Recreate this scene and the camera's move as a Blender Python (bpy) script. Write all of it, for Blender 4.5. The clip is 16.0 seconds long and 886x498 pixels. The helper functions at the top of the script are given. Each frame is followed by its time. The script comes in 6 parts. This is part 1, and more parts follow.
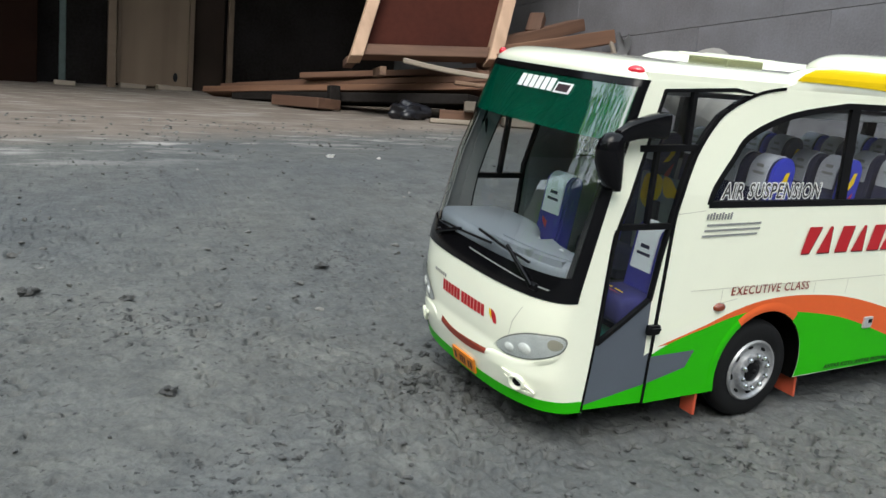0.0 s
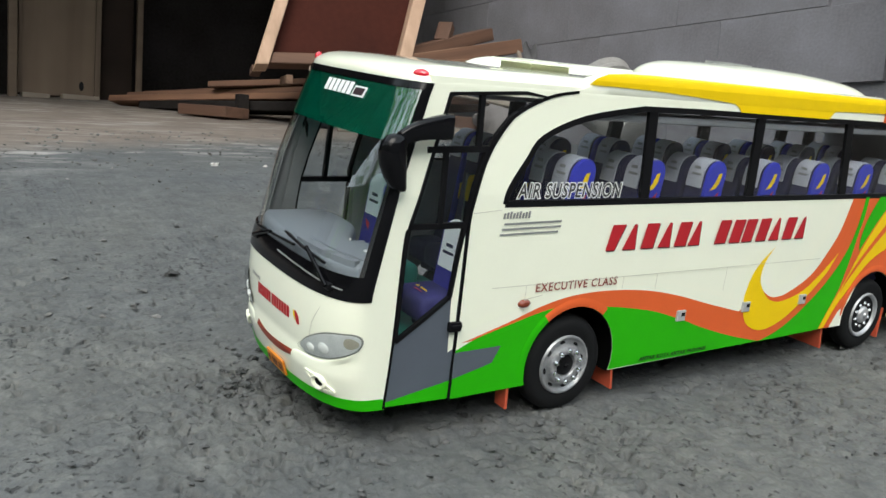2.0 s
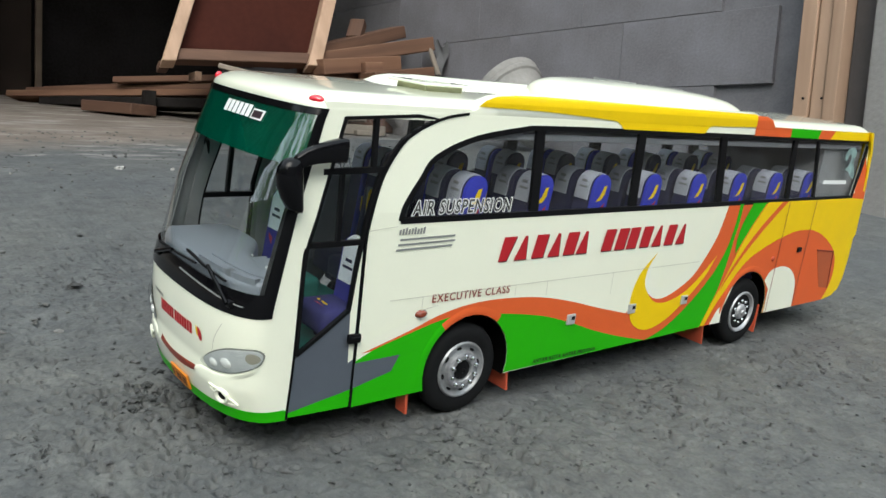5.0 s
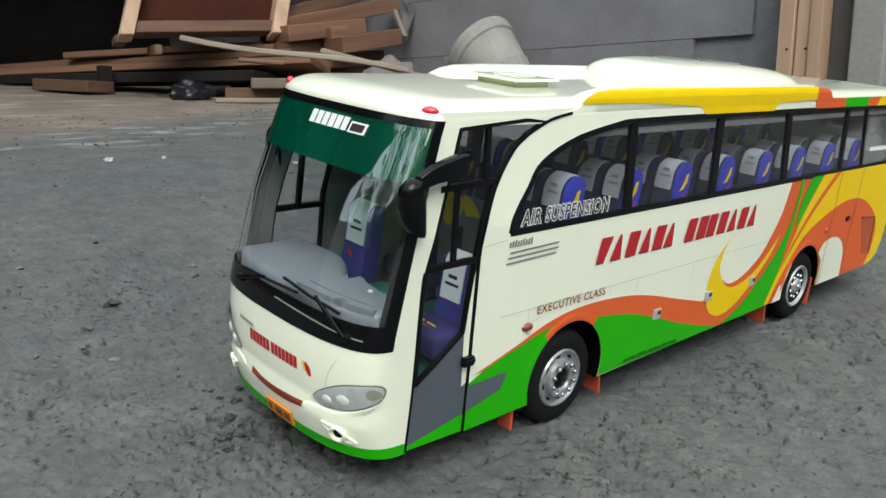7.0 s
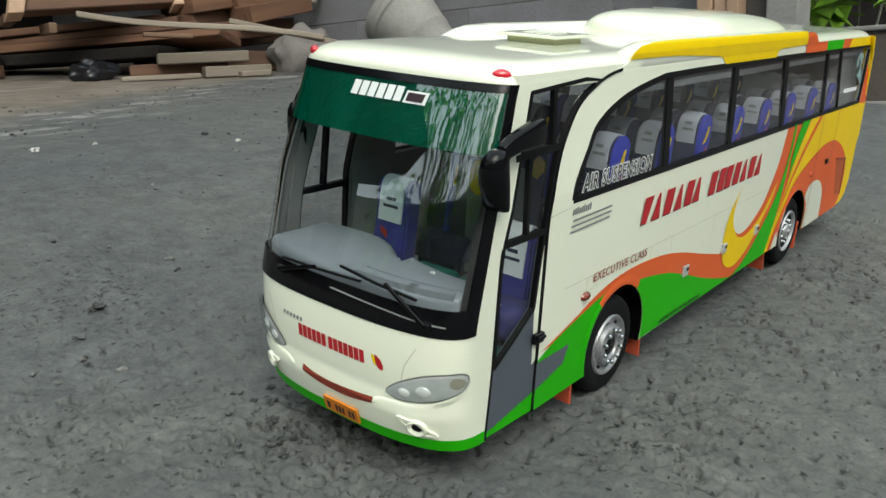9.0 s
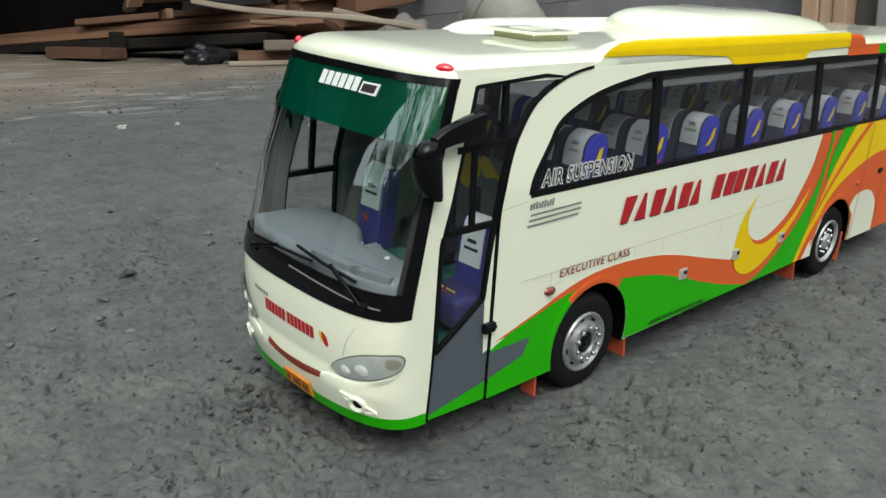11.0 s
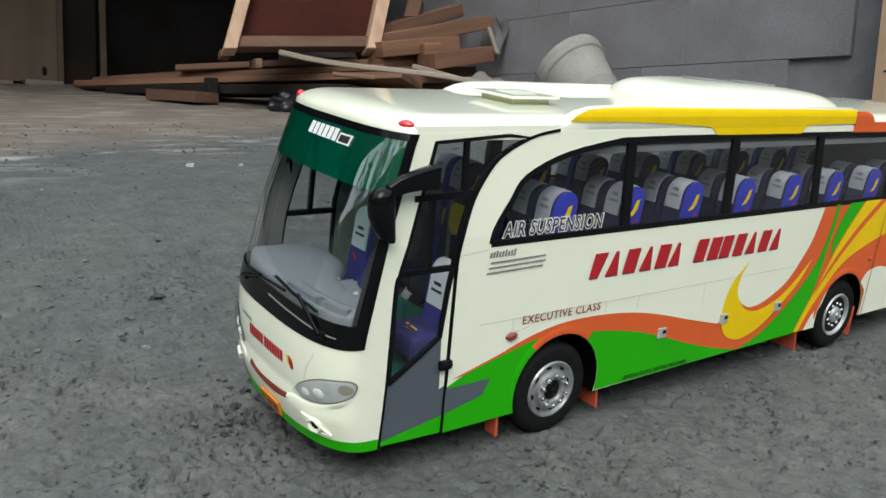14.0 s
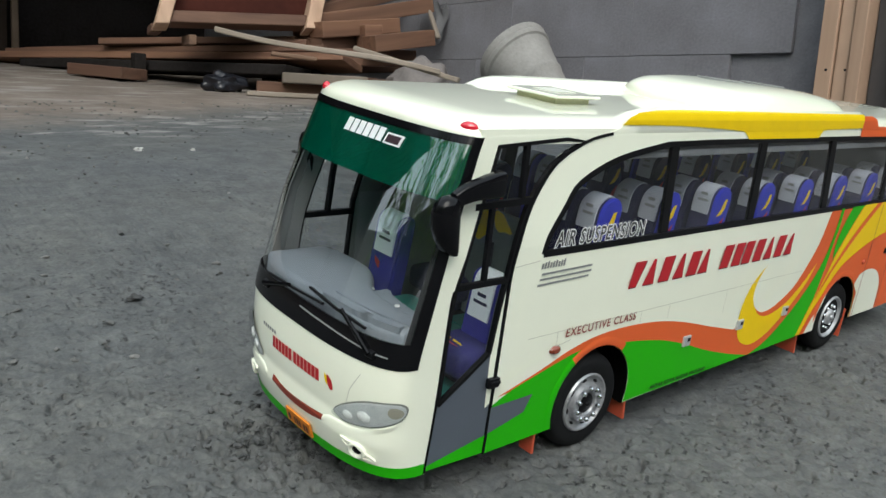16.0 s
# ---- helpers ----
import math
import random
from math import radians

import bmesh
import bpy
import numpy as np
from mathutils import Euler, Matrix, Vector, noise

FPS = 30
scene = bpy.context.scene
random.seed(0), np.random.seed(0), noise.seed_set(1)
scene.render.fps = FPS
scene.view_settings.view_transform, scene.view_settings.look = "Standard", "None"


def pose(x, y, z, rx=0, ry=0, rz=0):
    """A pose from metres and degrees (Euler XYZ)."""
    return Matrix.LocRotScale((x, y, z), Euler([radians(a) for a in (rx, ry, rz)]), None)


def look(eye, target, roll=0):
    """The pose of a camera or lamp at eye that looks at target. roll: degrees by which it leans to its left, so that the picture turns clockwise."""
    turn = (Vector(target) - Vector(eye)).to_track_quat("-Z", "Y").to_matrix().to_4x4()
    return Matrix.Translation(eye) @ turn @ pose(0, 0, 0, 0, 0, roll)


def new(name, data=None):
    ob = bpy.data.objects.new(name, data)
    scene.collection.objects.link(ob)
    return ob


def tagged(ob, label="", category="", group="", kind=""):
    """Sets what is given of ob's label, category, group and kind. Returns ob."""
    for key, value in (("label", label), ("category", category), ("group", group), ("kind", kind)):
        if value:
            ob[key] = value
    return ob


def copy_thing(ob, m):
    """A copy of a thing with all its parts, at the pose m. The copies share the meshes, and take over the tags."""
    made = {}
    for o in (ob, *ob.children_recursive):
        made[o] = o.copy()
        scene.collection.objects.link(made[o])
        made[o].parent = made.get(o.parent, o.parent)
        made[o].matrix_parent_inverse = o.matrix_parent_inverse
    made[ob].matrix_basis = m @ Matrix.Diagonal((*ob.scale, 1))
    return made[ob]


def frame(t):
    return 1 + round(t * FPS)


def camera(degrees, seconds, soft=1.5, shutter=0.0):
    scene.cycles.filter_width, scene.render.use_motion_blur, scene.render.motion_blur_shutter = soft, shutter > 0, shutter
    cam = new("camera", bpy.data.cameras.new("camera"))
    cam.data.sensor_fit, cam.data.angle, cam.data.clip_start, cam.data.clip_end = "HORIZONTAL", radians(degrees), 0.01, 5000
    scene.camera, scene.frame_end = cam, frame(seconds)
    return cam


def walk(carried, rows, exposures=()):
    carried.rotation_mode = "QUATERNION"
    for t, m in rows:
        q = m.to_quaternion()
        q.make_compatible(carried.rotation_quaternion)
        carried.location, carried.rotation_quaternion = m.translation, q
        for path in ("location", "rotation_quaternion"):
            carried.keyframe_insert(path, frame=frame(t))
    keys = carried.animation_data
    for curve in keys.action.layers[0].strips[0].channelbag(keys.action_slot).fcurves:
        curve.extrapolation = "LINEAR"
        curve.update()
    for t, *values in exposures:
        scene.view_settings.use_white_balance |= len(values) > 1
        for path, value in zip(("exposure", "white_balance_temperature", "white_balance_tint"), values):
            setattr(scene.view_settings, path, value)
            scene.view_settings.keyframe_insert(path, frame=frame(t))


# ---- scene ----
cam = camera(57.3, 16.0)
PATH = [
    (0, (-0.333, -0.263, 0.181), (0.615, 1.417, -0.346), 6.0),
    (0.5, (-0.327, -0.274, 0.187), (0.649, 1.399, -0.31), 6.1),
    (1, (-0.311, -0.275, 0.183), (0.674, 1.386, -0.338), 5.9),
    (1.5, (-0.293, -0.289, 0.184), (0.75, 1.34, -0.323), 6.1),
    (2, (-0.284, -0.299, 0.185), (0.806, 1.306, -0.304), 6.2),
    (2.5, (-0.278, -0.31, 0.192), (0.845, 1.269, -0.302), 6.1),
    (3, (-0.273, -0.32, 0.194), (0.872, 1.235, -0.329), 5.9),
    (3.2, (-0.27, -0.324, 0.195), (0.879, 1.228, -0.328), 5.8),
    (5.3, (-0.296, -0.314, 0.205), (0.959, 1.166, -0.277), 6.9),
    (5.5, (-0.309, -0.305, 0.208), (0.93, 1.187, -0.282), 6.9),
    (6, (-0.325, -0.277, 0.212), (0.918, 1.199, -0.315), 6.5),
    (6.5, (-0.324, -0.261, 0.218), (0.956, 1.176, -0.327), 5.3),
    (7, (-0.324, -0.243, 0.214), (1.005, 1.135, -0.363), 4.7),
    (7.5, (-0.329, -0.217, 0.21), (1.057, 1.087, -0.403), 4.1),
    (8, (-0.337, -0.197, 0.208), (1.103, 1.047, -0.409), 2.9),
    (8.5, (-0.35, -0.182, 0.206), (1.12, 1.014, -0.433), 2.4),
    (8.7, (-0.355, -0.176, 0.207), (1.123, 1.011, -0.433), 2.5),
    (10.8, (-0.322, -0.222, 0.21), (0.998, 1.11, -0.486), 3.3),
    (11, (-0.315, -0.234, 0.212), (0.963, 1.149, -0.462), 3.1),
    (11.5, (-0.298, -0.262, 0.208), (0.902, 1.203, -0.436), 1.7),
    (12, (-0.279, -0.295, 0.211), (0.862, 1.231, -0.396), 1.4),
    (12.5, (-0.268, -0.323, 0.211), (0.828, 1.251, -0.356), 1.3),
    (13, (-0.268, -0.331, 0.214), (0.809, 1.262, -0.336), 2.0),
    (13.5, (-0.273, -0.321, 0.216), (0.822, 1.261, -0.33), 2.9),
    (14, (-0.291, -0.292, 0.22), (0.845, 1.256, -0.341), 5.0),
    (14.5, (-0.306, -0.264, 0.222), (0.871, 1.251, -0.341), 6.3),
    (15, (-0.316, -0.248, 0.222), (0.895, 1.239, -0.346), 6.7),
    (15.5, (-0.321, -0.237, 0.218), (0.931, 1.212, -0.36), 7.1),
    (16, (-0.321, -0.232, 0.218), (0.971, 1.18, -0.363), 7.3),
]

# the yard slopes: the bus and the ground round it lean by this turn from the true upright
SLOPE = Matrix(((0.99884, -0.00345, -0.04800, 0.0),
                (-0.00345, 0.98972, -0.14301, 0.0),
                (0.04800, 0.14301, 0.98856, 0.0),
                (0.0, 0.0, 0.0, 1.0)))
walk(cam, [(t, SLOPE @ look(eye, target, roll)) for t, eye, target, roll in PATH],
     exposures=[(0, 0.19, 6520, 10), (1.5, 0.18, 6580, 10), (3.2, 0.12, 6560, 9), (6, 0.12, 6500, 9), (8.5, -0.05, 6680, 5), (11, -0.08, 6720, 6), (13, -0.05, 6600, 8), (16, -0.07, 6460, 9)])

# ---------------------------------------------------------------- light
world = bpy.data.worlds.new("overcast_sky")
scene.world = world
world.use_nodes = True
wn, wl = world.node_tree.nodes, world.node_tree.links
wn.clear()
sky = wn.new("ShaderNodeTexSky")
sky.sky_type = "NISHITA"
sky.sun_disc = False
sky.sun_elevation, sky.sun_rotation = radians(43), radians(219)
sky.air_density, sky.dust_density = 1.0, 4.0
bg = wn.new("ShaderNodeBackground")
bg.inputs["Strength"].default_value = 0.272
wout = wn.new("ShaderNodeOutputWorld")
haze = wn.new("ShaderNodeMixRGB")
haze.inputs["Fac"].default_value = 0.6
haze.inputs["Color2"].default_value = (6.05, 6.85, 6.95, 1)
wl.new(sky.outputs["Color"], haze.inputs["Color1"])
wl.new(haze.outputs["Color"], bg.inputs["Color"])
wl.new(bg.outputs["Background"], wout.inputs["Surface"])
sun = new("sun", bpy.data.lights.new("sun", "SUN"))
sun.data.energy, sun.data.angle, sun.data.color = 1.6, radians(40), (0.95, 1.0, 0.97)
sun.matrix_world = look((-2.9, -3.6, 4.4), (0, 0, 0))
scene.view_settings.exposure = 0.0

# ---------------------------------------------------------------- materials


def mat(name, color, rough=0.5, metal=0.0, var=0.12, scale=60.0, fine=900.0, bump=0.0, coat=0.0, spec=0.5, tint=None, clear=0.08):
    """A painted, moulded or sawn surface: two scales of tone, a little roughness change and fine relief."""
    m = bpy.data.materials.new(name)
    m.use_nodes = True
    n, l = m.node_tree.nodes, m.node_tree.links
    b = n["Principled BSDF"]
    b.inputs["Metallic"].default_value = metal
    b.inputs["Coat Weight"].default_value = coat
    b.inputs["Coat Roughness"].default_value = clear
    b.inputs["Specular IOR Level"].default_value = spec
    tc = n.new("ShaderNodeTexCoord")
    big = n.new("ShaderNodeTexNoise")
    big.inputs["Scale"].default_value = scale
    big.inputs["Detail"].default_value = 5
    small = n.new("ShaderNodeTexNoise")
    small.inputs["Scale"].default_value = fine
    small.inputs["Detail"].default_value = 3
    l.new(tc.outputs["Object"], big.inputs["Vector"])
    l.new(tc.outputs["Object"], small.inputs["Vector"])
    add = n.new("ShaderNodeMath")
    add.operation = "MULTIPLY_ADD"
    add.inputs[1].default_value = 0.65
    half = n.new("ShaderNodeMath")
    half.operation = "MULTIPLY"
    half.inputs[1].default_value = 0.35
    l.new(small.outputs["Fac"], half.inputs[0])
    l.new(big.outputs["Fac"], add.inputs[0])
    l.new(half.outputs[0], add.inputs[2])
    ramp = n.new("ShaderNodeValToRGB")
    c2 = tint or color
    ramp.color_ramp.elements[0].position, ramp.color_ramp.elements[1].position = 0.3, 0.7
    ramp.color_ramp.elements[0].color = (*[max(c * (1 - var), 0) for c in c2], 1)
    ramp.color_ramp.elements[1].color = (*[min(c * (1 + var), 1) for c in color], 1)
    l.new(add.outputs[0], ramp.inputs["Fac"])
    l.new(ramp.outputs["Color"], b.inputs["Base Color"])
    mr = n.new("ShaderNodeMapRange")
    mr.inputs["To Min"].default_value, mr.inputs["To Max"].default_value = rough * 0.85, min(rough * 1.2, 1)
    l.new(big.outputs["Fac"], mr.inputs["Value"])
    l.new(mr.outputs["Result"], b.inputs["Roughness"])
    if bump:
        bp = n.new("ShaderNodeBump")
        bp.inputs["Strength"].default_value = bump
        bp.inputs["Distance"].default_value = 0.4 / fine
        l.new(small.outputs["Fac"], bp.inputs["Height"])
        l.new(bp.outputs["Normal"], b.inputs["Normal"])
    return m


def glass(name, tint, rough=0.02, film_color=None, gloss=0.05, ripple=0.004):
    """A thin tinted pane: what lies behind shows through the tint, and a clear gloss lies on it."""
    m = bpy.data.materials.new(name)
    m.use_nodes = True
    n, l = m.node_tree.nodes, m.node_tree.links
    n.clear()
    out = n.new("ShaderNodeOutputMaterial")
    tr = n.new("ShaderNodeBsdfTransparent")
    tr.inputs["Color"].default_value = (*tint, 1)
    gl = n.new("ShaderNodeBsdfGlossy")
    gl.inputs["Roughness"].default_value = rough
    lw = n.new("ShaderNodeLayerWeight")
    lw.inputs["Blend"].default_value = 0.5
    pw = n.new("ShaderNodeMath")
    pw.operation = "POWER"
    pw.inputs[1].default_value = 4.5
    fr = n.new("ShaderNodeMath")
    fr.operation = "MULTIPLY_ADD"
    fr.inputs[1].default_value, fr.inputs[2].default_value = 0.9, gloss
    l.new(lw.outputs["Facing"], pw.inputs[0])
    l.new(pw.outputs[0], fr.inputs[0])
    tc = n.new("ShaderNodeTexCoord")
    no = n.new("ShaderNodeTexNoise")
    no.inputs["Scale"].default_value = 22
    bp = n.new("ShaderNodeBump")
    bp.inputs["Strength"].default_value, bp.inputs["Distance"].default_value = 0.25, ripple
    mix = n.new("ShaderNodeMixShader")
    l.new(tc.outputs["Object"], no.inputs["Vector"])
    l.new(no.outputs["Fac"], bp.inputs["Height"])
    l.new(bp.outputs["Normal"], gl.inputs["Normal"])
    l.new(fr.outputs[0], mix.inputs["Fac"])
    under = tr.outputs["BSDF"]
    if film_color:
        df = n.new("ShaderNodeBsdfDiffuse")
        df.inputs["Color"].default_value = (*film_color, 1)
        mf = n.new("ShaderNodeMixShader")
        mf.inputs["Fac"].default_value = 0.62
        l.new(tr.outputs["BSDF"], mf.inputs[1])
        l.new(df.outputs["BSDF"], mf.inputs[2])
        under = mf.outputs["Shader"]
    l.new(under, mix.inputs[1])
    l.new(gl.outputs["BSDF"], mix.inputs[2])
    l.new(mix.outputs["Shader"], out.inputs["Surface"])
    return m


def wood(name, light, dark, scale=1.0, axis="X"):
    """Sawn timber: long grain, knots of tone and dirt, and fine saw marks. The grain runs along the given axis of the piece."""
    m = bpy.data.materials.new(name)
    m.use_nodes = True
    n, l = m.node_tree.nodes, m.node_tree.links
    b = n["Principled BSDF"]
    b.inputs["Roughness"].default_value = 0.75
    tc = n.new("ShaderNodeTexCoord")
    mp = n.new("ShaderNodeMapping")
    sc = {"X": (1.5, 30, 30), "Y": (30, 1.5, 30), "Z": (30, 30, 1.5)}[axis]
    mp.inputs["Scale"].default_value = [s * scale for s in sc]
    oi = n.new("ShaderNodeObjectInfo")
    off = n.new("ShaderNodeVectorMath")
    off.operation = "ADD"
    l.new(tc.outputs["Object"], off.inputs[0])
    l.new(oi.outputs["Random"], off.inputs[1])
    l.new(off.outputs["Vector"], mp.inputs["Vector"])
    g = n.new("ShaderNodeTexNoise")
    g.inputs["Scale"].default_value, g.inputs["Detail"].default_value, g.inputs["Distortion"].default_value = 1.0, 6, 0.6
    l.new(mp.outputs["Vector"], g.inputs["Vector"])
    st = n.new("ShaderNodeTexNoise")
    st.inputs["Scale"].default_value = 7
    l.new(off.outputs["Vector"], st.inputs["Vector"])
    ramp = n.new("ShaderNodeValToRGB")
    ramp.color_ramp.elements[0].position, ramp.color_ramp.elements[1].position = 0.3, 0.7
    ramp.color_ramp.elements[0].color, ramp.color_ramp.elements[1].color = (*dark, 1), (*light, 1)
    l.new(g.outputs["Fac"], ramp.inputs["Fac"])
    hs = n.new("ShaderNodeHueSaturation")
    mr = n.new("ShaderNodeMapRange")
    mr.inputs["To Min"].default_value, mr.inputs["To Max"].default_value = 0.65, 1.3
    ad = n.new("ShaderNodeMath")
    ad.operation = "MULTIPLY_ADD"
    ad.inputs[1].default_value = 0.5
    mh = n.new("ShaderNodeMath")
    mh.operation = "MULTIPLY"
    mh.inputs[1].default_value = 0.5
    l.new(oi.outputs["Random"], mh.inputs[0])
    l.new(st.outputs["Fac"], ad.inputs[0])
    l.new(mh.outputs[0], ad.inputs[2])
    l.new(ad.outputs[0], mr.inputs["Value"])
    l.new(mr.outputs["Result"], hs.inputs["Value"])
    l.new(ramp.outputs["Color"], hs.inputs["Color"])
    l.new(hs.outputs["Color"], b.inputs["Base Color"])
    bp = n.new("ShaderNodeBump")
    bp.inputs["Strength"].default_value, bp.inputs["Distance"].default_value = 0.5, 0.002
    l.new(g.outputs["Fac"], bp.inputs["Height"])
    l.new(bp.outputs["Normal"], b.inputs["Normal"])
    return m


CREAM = mat("cream_gloss_paint", (0.880, 0.905, 0.752), 0.3, var=0.014, coat=1.0, clear=0.025)
ORANGE = mat("orange_film", (0.68, 0.115, 0.03), 0.4, var=0.05, coat=0.06, spec=0.2)
GREEN = mat("green_film", (0.018, 0.40, 0.002), 0.4, var=0.05, coat=0.06, spec=0.2)
YELLOW = mat("yellow_film", (0.82, 0.56, 0.004), 0.4, var=0.05, coat=0.06, spec=0.2)
SLATE = mat("slate_grey_paint", (0.085, 0.10, 0.125), 0.4, var=0.06, coat=0.2)
BLACK = mat("black_gloss_plastic", (0.004, 0.004, 0.005), 0.12, var=0.3, spec=0.22)
BLACKM = mat("black_matt_trim", (0.005, 0.005, 0.006), 0.35, var=0.3, spec=0.18)
RED = mat("red_letter_film", (0.45, 0.012, 0.02), 0.4, var=0.06)
MAROON = mat("dark_red_film", (0.24, 0.035, 0.018), 0.4, var=0.1)
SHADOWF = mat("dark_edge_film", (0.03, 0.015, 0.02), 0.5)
WHITEF = mat("white_film", (0.78, 0.80, 0.80), 0.4, var=0.04)
GREYF = mat("grey_film", (0.22, 0.23, 0.23), 0.4, var=0.08)
RUBBER = mat("tyre_rubber", (0.006, 0.0064, 0.0072), 0.75, var=0.3, bump=0.3, scale=120, spec=0.2)
CHROME = mat("silver_wheel_metal", (0.36, 0.37, 0.385), 0.42, 0.6, var=0.25, scale=300)
STEEL = mat("bright_nut_metal", (0.75, 0.76, 0.78), 0.18, 1.0, var=0.1)
FLAP = mat("orange_red_flap_sheet", (0.50, 0.09, 0.045), 0.6, var=0.12, spec=0.2)
LAMPRED = mat("red_lamp_lens", (0.62, 0.012, 0.03), 0.12, var=0.1, coat=1.0)
LENS = mat("lamp_lens_grey", (0.66, 0.69, 0.69), 0.25, 0.2, var=0.14, scale=150, coat=1.0)
# bulbs in near-white, so they also stand in for the headlamp's glints
BULB = mat("glint_white_bulb", (0.84, 0.86, 0.85), 0.2, 0.1, var=0.15, scale=400, coat=0.6)
SEAM = mat("faint_seam", (0.50, 0.50, 0.42), 0.5)
WHEELS = mat("silver_painted_wheel", (0.42, 0.43, 0.45), 0.45, 0.5, var=0.15, scale=200)
# near-black without sheen: the arches' deep shade is put into the colour
WELL = mat("wheel_well_shade_black", (0.003, 0.003, 0.003), 1.0, var=0.3, spec=0.0)
CATCH = mat("dull_catch_metal", (0.50, 0.51, 0.51), 0.4, 0.3, var=0.15, scale=300)
LAMPRIM = mat("dark_lamp_seal", (0.17, 0.18, 0.16), 0.4, var=0.2)
AMBER = mat("amber_lens", (0.36, 0.34, 0.27), 0.15, var=0.1, coat=1.0)
PLATE = mat("orange_plate_paint", (0.72, 0.23, 0.02), 0.45, var=0.1)
DASH = mat("light_grey_dashboard", (0.25, 0.275, 0.31), 0.42, var=0.12, scale=40)
SEATB = mat("royal_blue_seat_cloth", (0.022, 0.032, 0.40), 0.7, var=0.25, bump=0.2)
SEATD = mat("dark_violet_seat_cloth", (0.030, 0.030, 0.27), 0.8, var=0.3, bump=0.2)
SEATC = mat("deep_blue_seat_cloth", (0.022, 0.022, 0.125), 0.75, var=0.35, scale=120, bump=0.2)
# the blue seat cloth again, with the dim cabin's shade in its colour
SEATN = mat("navy_shade_seat_cloth", (0.018, 0.018, 0.06), 0.8, var=0.2)
COVER = mat("grey_headrest_cloth", (0.40, 0.42, 0.48), 0.8, var=0.12, bump=0.15)
COVERW = mat("white_headrest_cloth", (0.84, 0.88, 0.92), 0.8, var=0.05)
TEAL = mat("teal_floor_paint", (0.015, 0.16, 0.13), 0.5, var=0.15)
INNER = mat("grey_interior_board", (0.27, 0.275, 0.285), 0.7, var=0.2)
RACK = mat("grey_luggage_rack", (0.26, 0.265, 0.28), 0.5, var=0.1)
UNDER = mat("black_chassis_board", (0.015, 0.014, 0.014), 0.8, var=0.3)
GLASS_SIDE = glass("grey_tinted_glass", (0.965, 0.975, 0.98), gloss=0.035)
GLASS_FRONT = glass("clear_windscreen_glass", (0.93, 0.955, 0.96), gloss=0.19, ripple=0.0016)
GLASS_LAMP = glass("lamp_cover_glass", (0.92, 0.94, 0.93), 0.03, gloss=0.16)
GLASS_GREEN = glass("green_sun_strip_film", (0.01, 0.42, 0.28), film_color=(0.0, 0.085, 0.05), gloss=0.24, ripple=0.0016)

# ---------------------------------------------------------------- mesh helpers


def part(name, bm, material, parent=None, label="", smooth=False):
    """Links a bmesh as one mesh object under a thing or a part."""
    me = bpy.data.meshes.new(name)
    bm.to_mesh(me)
    bm.free()
    if smooth:
        for p in me.polygons:
            p.use_smooth = True
        me.set_sharp_from_angle(angle=radians(38))
    me.materials.append(material)
    ob = new(name, me)
    if parent is not None:
        ob.parent = parent
    return tagged(ob, label)


def ease(pts, n=5, closed=False):
    """A smooth line through the given points."""
    out, k = [], len(pts)
    for i in range(k if closed else k - 1):
        p = [pts[(i + j) % k] if closed else pts[min(max(i + j, 0), k - 1)] for j in (-1, 0, 1, 2)]
        for s in range(n):
            t = s / n
            out.append(tuple(0.5 * (2 * p[1][c] + (p[2][c] - p[0][c]) * t + (2 * p[0][c] - 5 * p[1][c] + 4 * p[2][c] - p[3][c]) * t * t
                                    + (3 * p[1][c] - p[0][c] - 3 * p[2][c] + p[3][c]) * t ** 3) for c in range(len(p[1]))))
    if not closed:
        out.append(tuple(pts[-1]))
    return out


def filled(loops):
    """Triangles of an outline in the plane, with holes."""
    from mathutils.geometry import tessellate_polygon
    flat = [Vector((p[0], p[1], 0)) for lp in loops for p in lp]
    return flat, tessellate_polygon([[Vector((p[0], p[1], 0)) for p in lp] for lp in loops])


def sheet(loops, cuts0=(), cuts1=()):
    """A flat filled bmesh in (first, second, 0), cut along lines so that it can be bent."""
    flat, tris = filled(loops)
    bm = bmesh.new()
    vs = [bm.verts.new(p) for p in flat]
    for t in tris:
        if len(set(t)) == 3:
            try:
                bm.faces.new([vs[i] for i in t])
            except ValueError:
                pass
    bmesh.ops.remove_doubles(bm, verts=bm.verts, dist=1e-6)
    for axis, cuts in ((0, cuts0), (1, cuts1)):
        for c in cuts:
            no = (1, 0, 0) if axis == 0 else (0, 1, 0)
            co = (c, 0, 0) if axis == 0 else (0, c, 0)
            bmesh.ops.bisect_plane(bm, geom=bm.verts[:] + bm.edges[:] + bm.faces[:], plane_co=co, plane_no=no)
    return bm


def thick(loops, place, depth, cuts0=(), cuts1=()):
    """A plate: the filled outline laid on the surface place(a, b, d), with its rim, depth d behind."""
    bm = sheet(loops, cuts0, cuts1)
    rim = [e for e in bm.edges if e.is_boundary]
    back = {v: bm.verts.new(v.co) for v in bm.verts[:]}
    for f in bm.faces[:]:
        bm.faces.new([back[v] for v in reversed(f.verts)])
    for e in rim:
        a, b = e.verts
        bm.faces.new((a, b, back[b], back[a]))
    backs = set(back.values())
    for v in bm.verts:
        v.co = place(v.co.x, v.co.y, depth if v in backs else 0.0)
    bmesh.ops.recalc_face_normals(bm, faces=bm.faces)
    return bm


def film(loops, place, lift, cuts0=(), cuts1=()):
    """A painted or glued film on a surface."""
    bm = sheet(loops, cuts0, cuts1)
    for v in bm.verts:
        v.co = place(v.co.x, v.co.y, -lift)
    return bm


